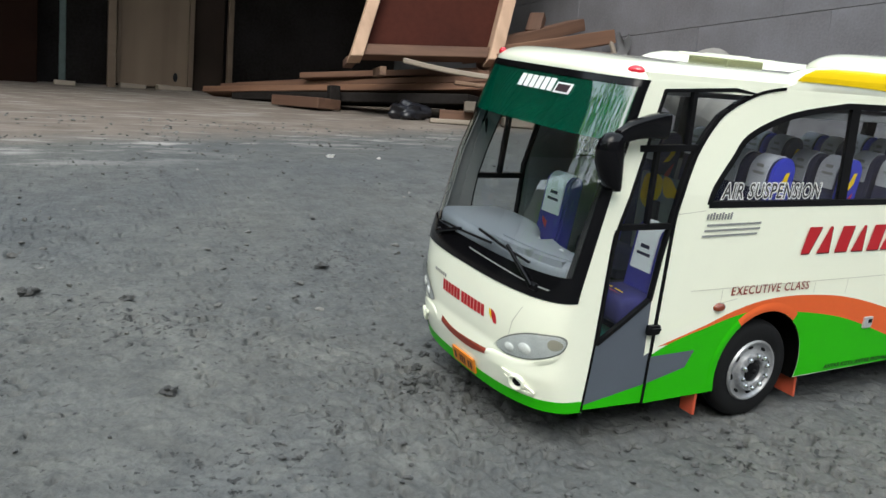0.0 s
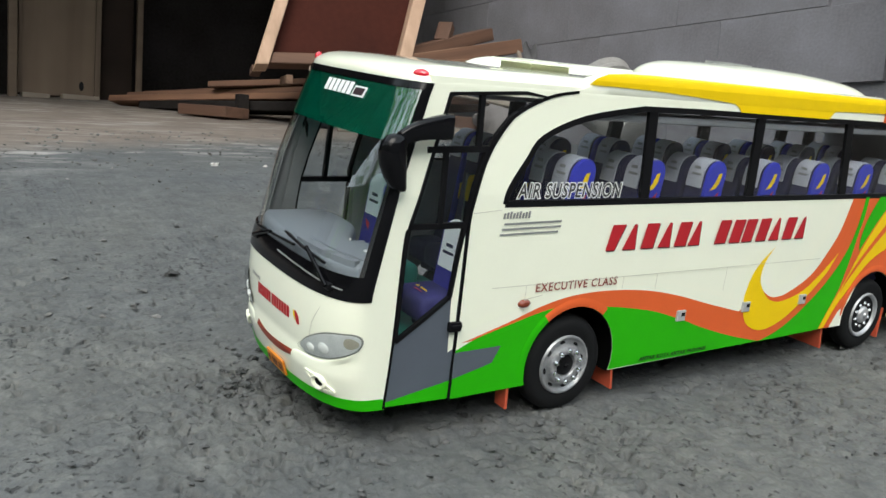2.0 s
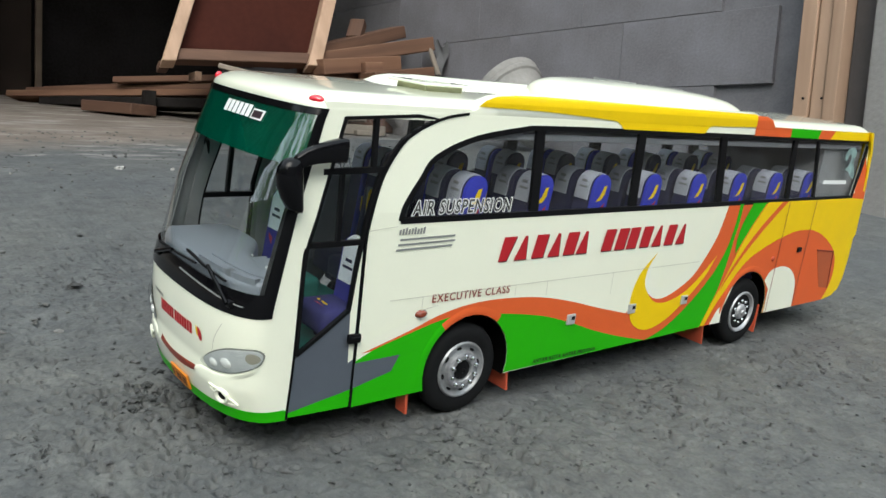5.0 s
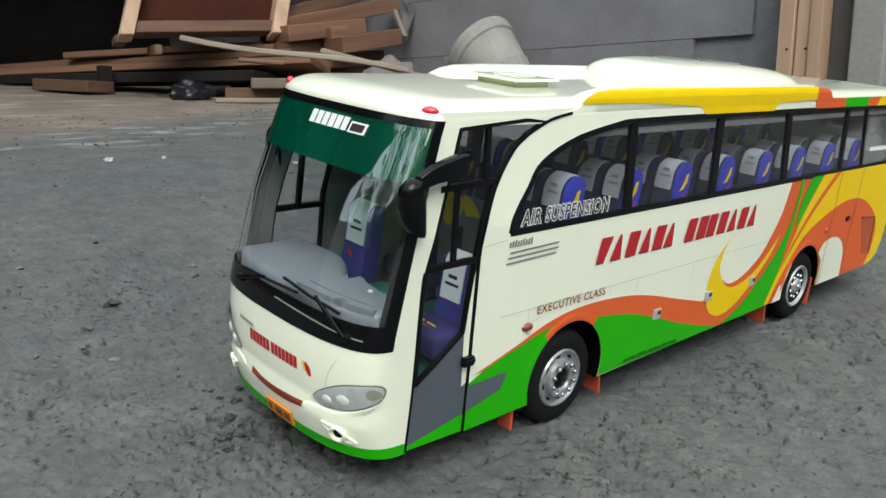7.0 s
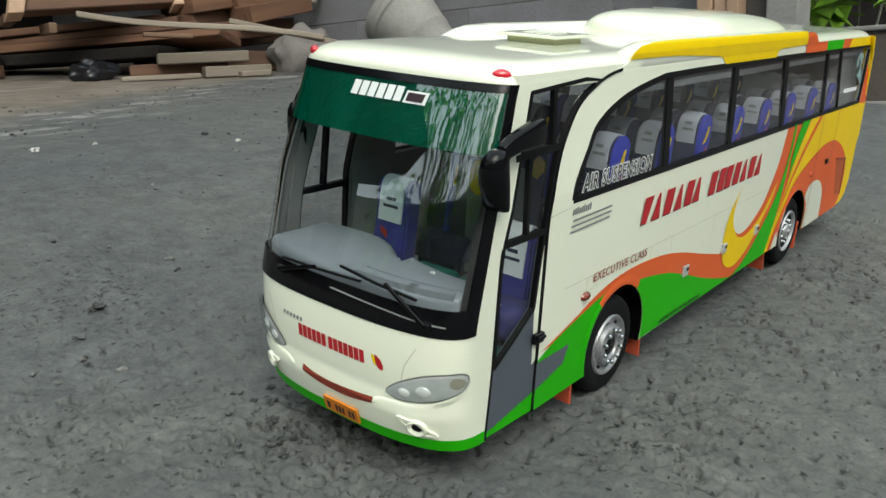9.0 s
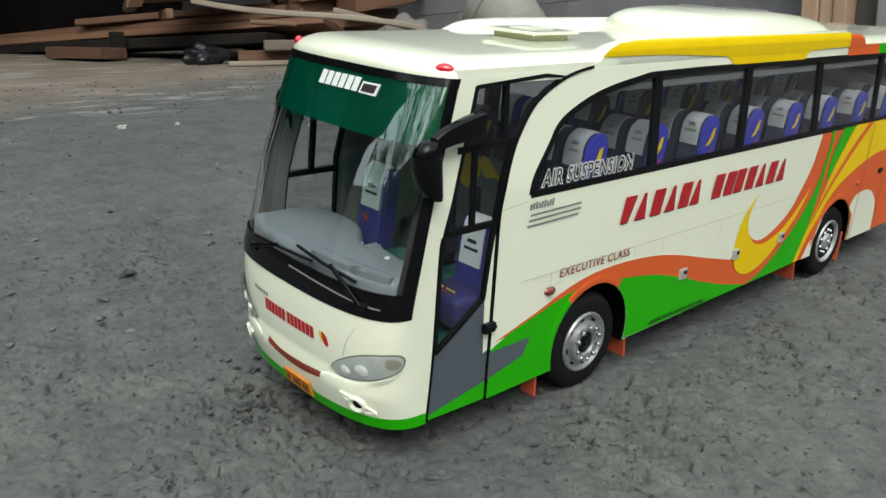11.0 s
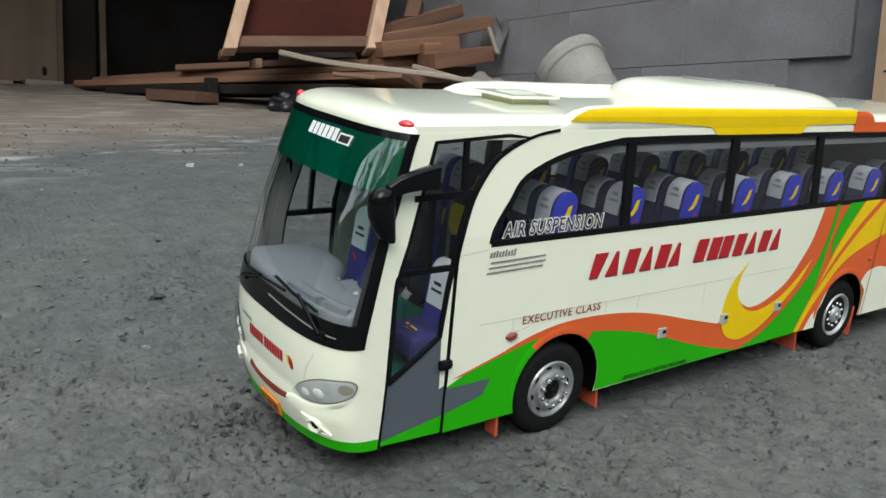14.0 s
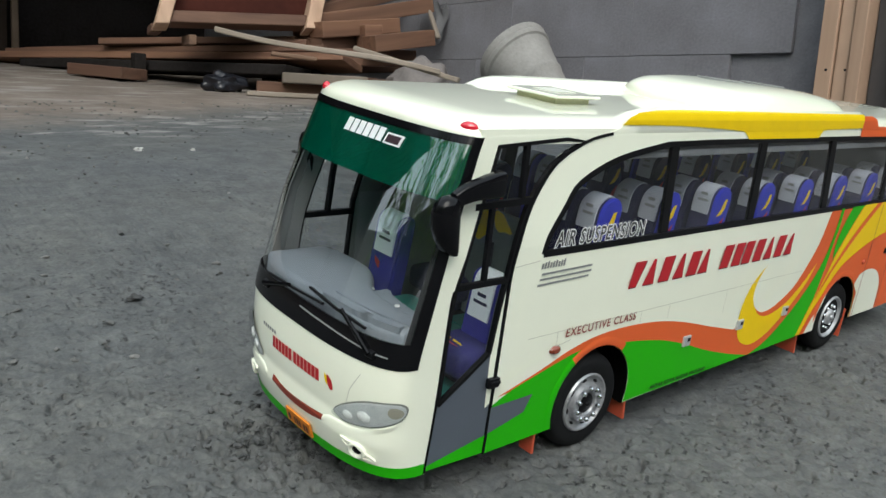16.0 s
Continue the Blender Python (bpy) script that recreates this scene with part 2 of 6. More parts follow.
def band(line, width, closed=False):
    """The outline of a strip of the given width along a line in the plane: a list of quads' corners."""
    k = len(line)
    quads, left, right = [], [], []
    for i, p in enumerate(line):
        a = line[i - 1] if (i or closed) else p
        b = line[(i + 1) % k] if (i < k - 1 or closed) else p
        d = Vector((b[0] - a[0], b[1] - a[1])).normalized()
        n = Vector((-d.y, d.x)) * width / 2
        left.append((p[0] + n.x, p[1] + n.y))
        right.append((p[0] - n.x, p[1] - n.y))
    for i in range(k if closed else k - 1):
        j = (i + 1) % k
        quads.append((left[i], left[j], right[j], right[i]))
    return quads


def strip(line, width, place, lift, depth, closed=False):
    """A raised bar along a line on a surface."""
    bm = bmesh.new()
    for q in band(line, width, closed):
        top = [bm.verts.new(place(p[0], p[1], -lift)) for p in q]
        low = [bm.verts.new(place(p[0], p[1], depth - lift)) for p in q]
        bm.faces.new(top)
        bm.faces.new(low[::-1])
        for i in range(4):
            j = (i + 1) % 4
            bm.faces.new((top[j], top[i], low[i], low[j]))
    bmesh.ops.remove_doubles(bm, verts=bm.verts, dist=1e-5)
    bmesh.ops.recalc_face_normals(bm, faces=bm.faces)
    return bm


def box(x0, x1, y0, y1, z0, z1, bevel=0.0, seg=2):
    bm = bmesh.new()
    bmesh.ops.create_cube(bm, size=1)
    for v in bm.verts:
        v.co = ((x0 + x1) / 2 + v.co.x * (x1 - x0), (y0 + y1) / 2 + v.co.y * (y1 - y0), (z0 + z1) / 2 + v.co.z * (z1 - z0))
    if bevel:
        bmesh.ops.bevel(bm, geom=bm.edges[:], offset=bevel, segments=seg, affect="EDGES", profile=0.5)
    return bm


def lathe(profile, segs=40, m=None):
    """A turned shape about the local y axis: profile of (radius, y)."""
    bm = bmesh.new()
    rings = []
    for r, y in profile:
        rings.append([bm.verts.new((r * math.cos(2 * math.pi * i / segs), y, r * math.sin(2 * math.pi * i / segs))) for i in range(segs)])
    for a, b in zip(rings, rings[1:]):
        for i in range(segs):
            j = (i + 1) % segs
            bm.faces.new((a[i], a[j], b[j], b[i]))
    for ring in (rings[0], rings[-1]):
        if sum((ring[0].co.x, ring[0].co.z)) and profile[rings.index(ring)][0] > 1e-6:
            bm.faces.new(ring)
    bmesh.ops.remove_doubles(bm, verts=bm.verts, dist=1e-7)
    bmesh.ops.recalc_face_normals(bm, faces=bm.faces)
    if m is not None:
        bm.transform(m)
    return bm


def surface(fn, us, vs, depth_fn=None):
    """A grid on fn(u, v); with depth_fn a second skin behind it and a rim."""
    bm = bmesh.new()
    top = [[bm.verts.new(fn(u, v)) for v in vs] for u in us]
    low = [[bm.verts.new(depth_fn(u, v)) for v in vs] for u in us] if depth_fn else None
    nu, nv = len(us), len(vs)
    for i in range(nu - 1):
        for j in range(nv - 1):
            bm.faces.new((top[i][j], top[i + 1][j], top[i + 1][j + 1], top[i][j + 1]))
            if low:
                bm.faces.new((low[i][j], low[i][j + 1], low[i + 1][j + 1], low[i + 1][j]))
    if low:
        ring = [(i, 0) for i in range(nu)] + [(nu - 1, j) for j in range(1, nv)] + [(i, nv - 1) for i in range(nu - 2, -1, -1)] + [(0, j) for j in range(nv - 2, 0, -1)]
        for (a, b), (c, d) in zip(ring, ring[1:] + ring[:1]):
            bm.faces.new((top[a][b], top[c][d], low[c][d], low[a][b]))
    bmesh.ops.recalc_face_normals(bm, faces=bm.faces)
    return bm


def mm(pts):
    return [(a * 0.001, b * 0.001) for a, b in pts]


def lettering(words, height, width, offset=0.0):
    """Words in the built-in font as a flat bmesh in (x, y), set to the given height of capitals and width."""
    cu = bpy.data.curves.new("words", "FONT")
    cu.body, cu.offset = words, offset
    cu.resolution_u = 3
    cu.space_character = 1.14
    ob = bpy.data.objects.new("words", cu)
    scene.collection.objects.link(ob)
    bpy.context.view_layer.update()
    me = bpy.data.meshes.new_from_object(ob.evaluated_get(bpy.context.evaluated_depsgraph_get()))
    bm = bmesh.new()
    bm.from_mesh(me)
    bpy.data.objects.remove(ob)
    bpy.data.meshes.remove(me)
    bpy.data.curves.remove(cu)
    xs, ys = [v.co.x for v in bm.verts], [v.co.y for v in bm.verts]
    x0, y0, kx, ky = min(xs), min(ys), width / (max(xs) - min(xs)), height / (max(ys) - min(ys))
    for v in bm.verts:
        v.co = ((v.co.x - x0) * kx, (v.co.y - y0) * ky, 0)
    return bm


# ---------------------------------------------------------------- the ground


def ramp_z(y):
    """Height of the sloping yard along its fall, easing out at both ends."""
    lo = max(min(y, 0.74), -1.6)
    far = max(min(y, 3.6) - 0.74, 0.0)
    return 0.1447 * lo + 0.0739 * far


def ground_z(x, y):
    return 0.0486 * max(min(x, 3.0), -2.0) + ramp_z(y)


# open gashes in the asphalt beside the bus: place, direction, half length and half width
GASHES = [(-0.046, 0.010, -1.0, 0.0085, 0.0030), (-0.076, -0.006, 0.3, 0.0060, 0.0022), (0.020, -0.032, 0.4, 0.0050, 0.0024), (0.036, -0.048, -0.2, 0.0070, 0.0026),
          (0.047, -0.028, 0.8, 0.0045, 0.0024), (0.091, -0.003, -0.4, 0.0060, 0.0030), (0.067, -0.007, 0.1, 0.0055, 0.0022), (0.032, -0.014, 0.6, 0.0050, 0.0020)]


def make_ground():
    def axis(a, b, step, far):
        core = list(np.arange(a, b + 1e-6, step))
        lo, hi, s = [], [], step
        p, q = a, b
        while p > -far:
            s *= 1.022 if s < 0.018 else 1.15
            p, q = p - s, q + s
            lo.append(p)
            hi.append(q)
        return lo[::-1] + core + hi
    xs, ys = axis(-0.42, 0.34, 0.0012, 400.0), axis(-0.33, 0.20, 0.0012, 400.0)
    verts, faces = [], []
    for y in ys:
        for x in xs:
            z = ground_z(x, y)
            rough = 0.0034 if y - 0.46 * x < 1.0 else 0.0012
            if abs(x) < 4 and abs(y) < 4:
                v = Vector((x, y, 0))
                grit = noise.noise(v * 14) * 0.5 + noise.noise(v * 58) * 0.3
                fine = max(0.0, 1 - (max(abs(x - 0.05) - 0.45, 0.0) + max(y - 0.30, 0.0)) / 0.5)
                patch = noise.noise(v * 9 + Vector((3, 8, 2)))
                if fine > 0:
                    # broken up more by the bus's nose and along its sill; the extra pores stand in for contact shade
                    patch += 0.4 * math.exp(-((x + 0.135) / 0.045) ** 2 - ((y - 0.075) / 0.05) ** 2) + 0.2 * math.exp(-((x - 0.02) / 0.12) ** 2 - ((y + 0.022) / 0.025) ** 2)
                    w = v + 0.0014 * Vector((noise.noise(v * 90), noise.noise(v * 90 + Vector((5, 5, 5))), 0))
                    cell = noise.voronoi(w * 150)[0]
                    crumb = (0.5 - cell[0]) * (0.6 + 0.8 * max(patch + 0.15, -0.35)) + 0.3 * noise.noise(v * 240)
                    # small open pores, thicker in patches, deep and steep-sided
                    crust = noise.noise(v * 95 + Vector((7, 3, 1))) + 0.85 * noise.noise(v * 230 + Vector((2, 5, 1))) - 0.45 * patch
                    k = min(max((-0.48 - crust) / 0.12, 0.0), 1.0)
                    grit += fine * (crumb * 0.85 + 0.35 * noise.noise(v * 33 + Vector((1, 9, 4))) - 1.4 * k * k * (3 - 2 * k))
                    for gx, gy, ga, gl_, gw in GASHES:
                        if abs(x - gx) < 0.016 and abs(y - gy) < 0.016:
                            p, q = (x - gx) * math.cos(ga) + (y - gy) * math.sin(ga), (y - gy) * math.cos(ga) - (x - gx) * math.sin(ga)
                            q += 0.0012 * noise.noise(v * 300)
                            grit -= 1.7 * max(0.0, 1 - (p / gl_) ** 2 - (q / gw) ** 2) ** 0.5 if (p / gl_) ** 2 + (q / gw) ** 2 < 1 else 0.0
                z += rough * grit * 0.85 - 0.0006
            verts.append((x, y, z))
    w = len(xs)
    for j in range(len(ys) - 1):
        for i in range(w - 1):
            a = j * w + i
            faces.append((a, a + 1, a + w + 1, a + w))
    me = bpy.data.meshes.new("ground")
    me.from_pydata(verts, [], faces)
    for p in me.polygons:
        p.use_smooth = True
    m = bpy.data.materials.new("weathered_asphalt_and_dusty_concrete")
    m.use_nodes = True
    n, l = m.node_tree.nodes, m.node_tree.links
    b = n["Principled BSDF"]
    b.inputs["Roughness"].default_value = 0.85
    tc = n.new("ShaderNodeTexCoord")

    def nz(scale, detail=6, rough=0.6):
        t = n.new("ShaderNodeTexNoise")
        t.inputs["Scale"].default_value, t.inputs["Detail"].default_value, t.inputs["Roughness"].default_value = scale, detail, rough
        l.new(tc.outputs["Object"], t.inputs["Vector"])
        return t

    def ramp(src, stops):
        r = n.new("ShaderNodeValToRGB")
        while len(r.color_ramp.elements) < len(stops):
            r.color_ramp.elements.new(0.5)
        for e, (p, c) in zip(r.color_ramp.elements, stops):
            e.position, e.color = p, (*c, 1)
        l.new(src, r.inputs["Fac"])
        return r

    def mix(fac, a, c, kind="MIX"):
        x = n.new("ShaderNodeMixRGB")
        x.blend_type = kind
        if isinstance(fac, float):
            x.inputs["Fac"].default_value = fac
        else:
            l.new(fac, x.inputs["Fac"])
        l.new(a, x.inputs["Color1"])
        l.new(c, x.inputs["Color2"])
        return x
    grain, clods, wide, dust, crumb, patch = nz(430, 3), nz(34, 4), nz(3.2), nz(9, 8, 0.7), nz(205, 3, 0.6), nz(9, 3)
    vor = n.new("ShaderNodeTexVoronoi")
    vor.inputs["Scale"].default_value = 430
    l.new(tc.outputs["Object"], vor.inputs["Vector"])
    asphalt = ramp(clods.outputs["Fac"], [(0.3, (0.068, 0.071, 0.072)), (0.5, (0.086, 0.090, 0.091)), (0.72, (0.108, 0.112, 0.112))])
    speck = ramp(grain.outputs["Fac"], [(0.3, (0.82, 0.82, 0.82)), (0.5, (1, 1, 1)), (0.70, (1.18, 1.18, 1.17))])
    asphalt = mix(1.0, asphalt.outputs["Color"], speck.outputs["Color"], "MULTIPLY")
    tone = ramp(wide.outputs["Fac"], [(0.35, (0.84, 0.865, 0.905)), (0.65, (1.13, 1.105, 1.05))])
    asphalt = mix(1.0, asphalt.outputs["Color"], tone.outputs["Color"], "MULTIPLY")
    mottle = ramp(nz(105, 2, 0.5).outputs["Fac"], [(0.32, (0.84, 0.85, 0.87)), (0.5, (1.0, 1.0, 1.0)), (0.68, (1.14, 1.14, 1.12))])
    asphalt = mix(1.0, asphalt.outputs["Color"], mottle.outputs["Color"], "MULTIPLY")
    # small dark pits and crumbs, thicker in patches; crevice shade is put into their colour
    pm = n.new("ShaderNodeMath")
    pm.operation = "MULTIPLY_ADD"
    pm.inputs[1].default_value = 0.35
    l.new(patch.outputs["Fac"], pm.inputs[0])
    l.new(crumb.outputs["Fac"], pm.inputs[2])
    pits = n.new("ShaderNodeMapRange")
    pits.inputs["From Min"].default_value, pits.inputs["From Max"].default_value = 0.81, 0.88
    l.new(pm.outputs[0], pits.inputs["Value"])
    dark = n.new("ShaderNodeRGB")
    dark.outputs[0].default_value = (0.034, 0.035, 0.036, 1)
    asphalt = mix(pits.outputs["Result"], asphalt.outputs["Color"], dark.outputs[0])
    slab = ramp(dust.outputs["Fac"], [(0.3, (0.115, 0.092, 0.077)), (0.52, (0.175, 0.145, 0.122)), (0.75, (0.245, 0.215, 0.185))])
    slab = mix(0.5, slab.outputs["Color"], mix(1.0, slab.outputs["Color"], speck.outputs["Color"], "MULTIPLY").outputs["Color"])
    # the edge between the two runs askew across the yard
    sep = n.new("ShaderNodeSeparateXYZ")
    l.new(tc.outputs["Object"], sep.inputs[0])
    e1 = n.new("ShaderNodeMath")
    e1.operation = "MULTIPLY_ADD"
    e1.inputs[1].default_value = -0.46
    l.new(sep.outputs["X"], e1.inputs[0])
    l.new(sep.outputs["Y"], e1.inputs[2])
    e2 = n.new("ShaderNodeMath")
    e2.operation = "MULTIPLY_ADD"
    e2.inputs[1].default_value = 0.35
    l.new(dust.outputs["Fac"], e2.inputs[0])
    l.new(e1.outputs[0], e2.inputs[2])
    edge = n.new("ShaderNodeMapRange")
    edge.inputs["From Min"].default_value, edge.inputs["From Max"].default_value = 1.10, 1.30
    l.new(e2.outputs[0], edge.inputs["Value"])
    col = mix(edge.outputs["Result"], asphalt.outputs["Color"], slab.outputs["Color"])
    # pale dust swept into streaks along that edge
    turn = n.new("ShaderNodeMapping")
    turn.inputs["Rotation"].default_value = (0, 0, radians(-24.7))
    turn.inputs["Scale"].default_value = (8, 24, 8)
    l.new(tc.outputs["Object"], turn.inputs["Vector"])
    streak = n.new("ShaderNodeTexNoise")
    streak.inputs["Scale"].default_value, streak.inputs["Detail"].default_value, streak.inputs["Roughness"].default_value = 1.0, 7, 0.65
    l.new(turn.outputs["Vector"], streak.inputs["Vector"])
    near_edge = n.new("ShaderNodeValToRGB")
    for e, (p, c) in zip([near_edge.color_ramp.elements[0], near_edge.color_ramp.elements[1], near_edge.color_ramp.elements.new(0.46), near_edge.color_ramp.elements.new(0.56)],
                         ((0.36, 0.0), (1.0, 0.08), (0.46, 1.0), (0.56, 0.35))):
        e.position, e.color = p, (c, c, c, 1)
    e3 = n.new("ShaderNodeMath")
    e3.operation = "MULTIPLY"
    e3.inputs[1].default_value = 0.5
    l.new(e1.outputs[0], e3.inputs[0])
    l.new(e3.outputs[0], near_edge.inputs["Fac"])
    sw = n.new("ShaderNodeMapRange")
    sw.inputs["From Min"].default_value, sw.inputs["From Max"].default_value = 0.53, 0.64
    l.new(streak.outputs["Fac"], sw.inputs["Value"])
    sm = n.new("ShaderNodeMath")
    sm.operation = "MULTIPLY"
    l.new(sw.outputs["Result"], sm.inputs[0])
    l.new(near_edge.outputs["Color"], sm.inputs[1])
    pale = n.new("ShaderNodeRGB")
    pale.outputs[0].default_value = (0.36, 0.345, 0.33, 1)
    half = n.new("ShaderNodeMath")
    half.operation = "MULTIPLY"
    half.inputs[1].default_value = 0.85
    l.new(sm.outputs[0], half.inputs[0])
    col = mix(half.outputs[0], col.outputs["Color"], pale.outputs[0])
    l.new(col.outputs["Color"], b.inputs["Base Color"])
    h1 = n.new("ShaderNodeMath")
    h1.operation = "MULTIPLY_ADD"
    h1.inputs[1].default_value = -0.8
    l.new(pits.outputs["Result"], h1.inputs[0])
    soft = n.new("ShaderNodeMath")
    soft.operation = "MULTIPLY"
    soft.inputs[1].default_value = 0.5
    l.new(grain.outputs["Fac"], soft.inputs[0])
    l.new(soft.outputs[0], h1.inputs[2])
    lumps = n.new("ShaderNodeTexVoronoi")
    lumps.feature = "SMOOTH_F1"
    lumps.inputs["Scale"].default_value, lumps.inputs["Smoothness"].default_value = 240, 0.3
    l.new(tc.outputs["Object"], lumps.inputs["Vector"])
    h0 = n.new("ShaderNodeMath")
    h0.operation = "MULTIPLY_ADD"
    h0.inputs[1].default_value = -0.4
    l.new(lumps.outputs["Distance"], h0.inputs[0])
    l.new(h1.outputs[0], h0.inputs[2])
    h2 = n.new("ShaderNodeMath")
    h2.operation = "MULTIPLY_ADD"
    h2.inputs[1].default_value = -0.12
    l.new(vor.outputs["Distance"], h2.inputs[0])
    l.new(h0.outputs[0], h2.inputs[2])
    bp = n.new("ShaderNodeBump")
    bp.inputs["Strength"].default_value, bp.inputs["Distance"].default_value = 0.75, 0.0018
    l.new(h2.outputs[0], bp.inputs["Height"])
    l.new(bp.outputs["Normal"], b.inputs["Normal"])
    me.materials.append(m)
    return tagged(new("ground", me), "rough grey weathered asphalt yard running into dusty brown concrete", "ground", kind="structure")


make_ground()

# ---------------------------------------------------------------- the model bus
bus = new("model_bus")
bus.matrix_world = SLOPE
bus.empty_display_size = 0.02
tagged(bus, "cream, green, orange and yellow scale model coach on rough asphalt", "model bus")
YC, HW = 0.0565, 0.0615
PROFILE_Z = [0.0, 0.010, 0.02, 0.032, 0.038, 0.0425, 0.05, 0.062, 0.075, 0.12, 0.165, 0.175]
PROFILE_X = [-0.128, -0.131, -0.1350, -0.1387, -0.1398, -0.1382, -0.1391, -0.1394, -0.1385, -0.1262, -0.1095, -0.105]


POW = 2.7


def spread(z):
    return float(np.interp(z, [0, 0.03, 0.058, 0.075, 0.165], [0.0275, 0.0275, 0.0225, 0.0212, 0.0135]))


def half_width(z):
    return HW - max(z - 0.12, 0.0) * 0.075


def nose(y, z):
    """The bus's curved front: x at a width and a height; its plan is a rounded, squarish arc."""
    u = min(abs((y - YC) / half_width(z)), 1.0)
    return float(np.interp(z, PROFILE_Z, PROFILE_X)) + spread(z) * (1 - (1 - u ** POW) ** (1 / POW))


def near(x, z, d=0.0):
    """A point of the door side, d behind the skin."""
    return Vector((x, -0.005 + max(z - 0.12, 0.0) * 0.075 + d, z))


def offside(x, z, d=0.0):
    p = near(x, z, d)
    return Vector((p.x, 2 * YC - p.y, p.z))


def front(y, z, d=0.0):
    """A point of the front, d behind the skin."""
    s = 1.0 if y > YC else -1.0
    u = min(abs((y - YC) / HW), 1.0)
    k, b = (1 - u ** POW) ** (1 / POW), spread(z)
    dz = (float(np.interp(z + 0.004, PROFILE_Z, PROFILE_X)) - float(np.interp(z - 0.004, PROFILE_Z, PROFILE_X))) / 0.008
    n = Vector((-k ** (POW - 1) / b, s * u ** (POW - 1) / HW, dz * k ** (POW - 1) / b))
    n = n.normalized() if n.length > 1e-9 else Vector((-1, 0, 0))
    y = YC + (y - YC) * half_width(z) / HW
    return Vector((nose(y, z), y, z)) - n * d


def round_y(deg):
    """The width on the front's arc at an angle from its middle."""
    a = math.sin(radians(abs(deg))) ** (2 / POW)
    return YC + math.copysign(a * HW, deg)


ZC = (0.12, 0.135, 0.15)


def arch(cx, cz, r, zb, n=18):
    """A wheel opening's outline from its left foot over the top to its right foot."""
    a = math.asin((zb - cz) / r)
    return [(cx - r * math.cos(a + (math.pi - 2 * a) * i / n), cz + r * math.sin(a + (math.pi - 2 * a) * i / n)) for i in range(n + 1)]


ARCH1, ARCH2 = arch(4, 29, 31, 20), arch(287, 30, 31, 23.5)
DOOR_FRONT = ease([(-108, 20.5), (-106, 51), (-105, 95), (-104, 105), (-101, 116), (-94, 141), (-87, 166)], 3)
DOOR_TOP = [(-87, 166), (-60, 168), (-41, 168.6), (-13, 169.2)]
DOOR_REAR = ease([(-13, 169.2), (-27, 167), (-41, 162), (-51, 156), (-58, 148), (-64, 138), (-68, 126), (-71, 112), (-71.5, 102)], 3) + [(-71.5, 60), (-72, 19.5)]
REAR = [(418, 24.5), (432, 26.5), (442, 32), (447, 42), (449, 60), (449, 78), (452, 82), (452, 110), (451, 150), (449, 163), (444, 171.5)]
FRONT_EDGE = [(-97, 171.5)] + [(1000 * nose(-0.005, 0.001 * h), h) for h in (165, 157.5, 150, 142, 135, 127, 120, 112, 105, 97, 90, 82, 73.5, 68, 62, 56, 50, 46, 42.5, 38, 34, 28, 23, 19.5)]
WIN_ARCH = ease([(-52, 115.5), (-50, 123), (-41, 136), (-32, 147), (-6, 157), (33, 163.3)], 4)
WINDOW = WIN_ARCH + [(75, 163.8), (444, 163.5), (441, 150), (428, 115.8)]
near_outline = [FRONT_EDGE[-1]] + DOOR_FRONT + DOOR_TOP[1:-1] + DOOR_REAR + ARCH1 + [(228, 23)] + ARCH2 + REAR + FRONT_EDGE[:-1]
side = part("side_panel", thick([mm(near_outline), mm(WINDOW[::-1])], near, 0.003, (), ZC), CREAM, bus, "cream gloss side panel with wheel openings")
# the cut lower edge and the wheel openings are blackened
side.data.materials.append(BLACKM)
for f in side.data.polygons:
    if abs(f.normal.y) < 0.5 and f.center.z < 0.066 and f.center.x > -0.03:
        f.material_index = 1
far_window = [(-107, 74), (-105, 95), (-103.5, 105), (-100, 118), (-93, 141), (-86, 164.5), (-60, 166.5), (-45, 166), (-57, 151), (-66, 134), (-71.5, 110), (-73, 74)]
far_outline = [FRONT_EDGE[-1], (-72, 20)] + ARCH1 + [(228, 23)] + ARCH2 + REAR + FRONT_EDGE[:-1]
far_panel = part("side_panel", thick([mm(far_outline), mm(WINDOW[::-1]), mm(far_window)], offside, 0.003, (), ZC), CREAM, bus)
LINING = mat("grey_cab_lining", (0.19, 0.2, 0.2), 0.5, var=0.2)
far_panel.data.materials.append(LINING)
for f in far_panel.data.polygons:
    if f.normal.y < -0.5:
        f.material_index = 1

# front shell under the windscreen, and the corner posts beside it
ZS = [0.0204, 0.023, 0.028, 0.034, 0.038, 0.0425, 0.046, 0.05, 0.056, 0.062, 0.068, 0.0735]
US = [round_y(-90 + 180 * i / 56) for i in range(57)]
part("front_panel", surface(lambda y, z: front(y, z), US, ZS, lambda y, z: front(y, z, 0.0025)), CREAM, bus, "cream curved nose panel", True)
ZW = [0.0735 + (0.168 - 0.0735) * i / 18 for i in range(19)]
for s in (-1, 1):
    part("corner_post", surface(lambda a, z: front(round_y(s * a), z), [87.6, 88.2, 88.8, 89.4, 90], ZW,
                                lambda a, z: front(round_y(s * a), z, 0.0025)), CREAM, bus, "", True)
    part("post_lining", surface(lambda a, z: front(round_y(s * a), z, 0.0029), [70, 75, 80, 85, 90], ZW, lambda a, z: front(round_y(s * a), z, 0.0036)), LINING if s > 0 else BLACKM, bus)
UW = [round_y(88.4 * i / 30) for i in range(-30, 31)]
ws = part("windscreen", surface(lambda y, z: front(y, z, 0.0006), UW, ZW), GLASS_FRONT, bus, "curved clear windscreen", True)
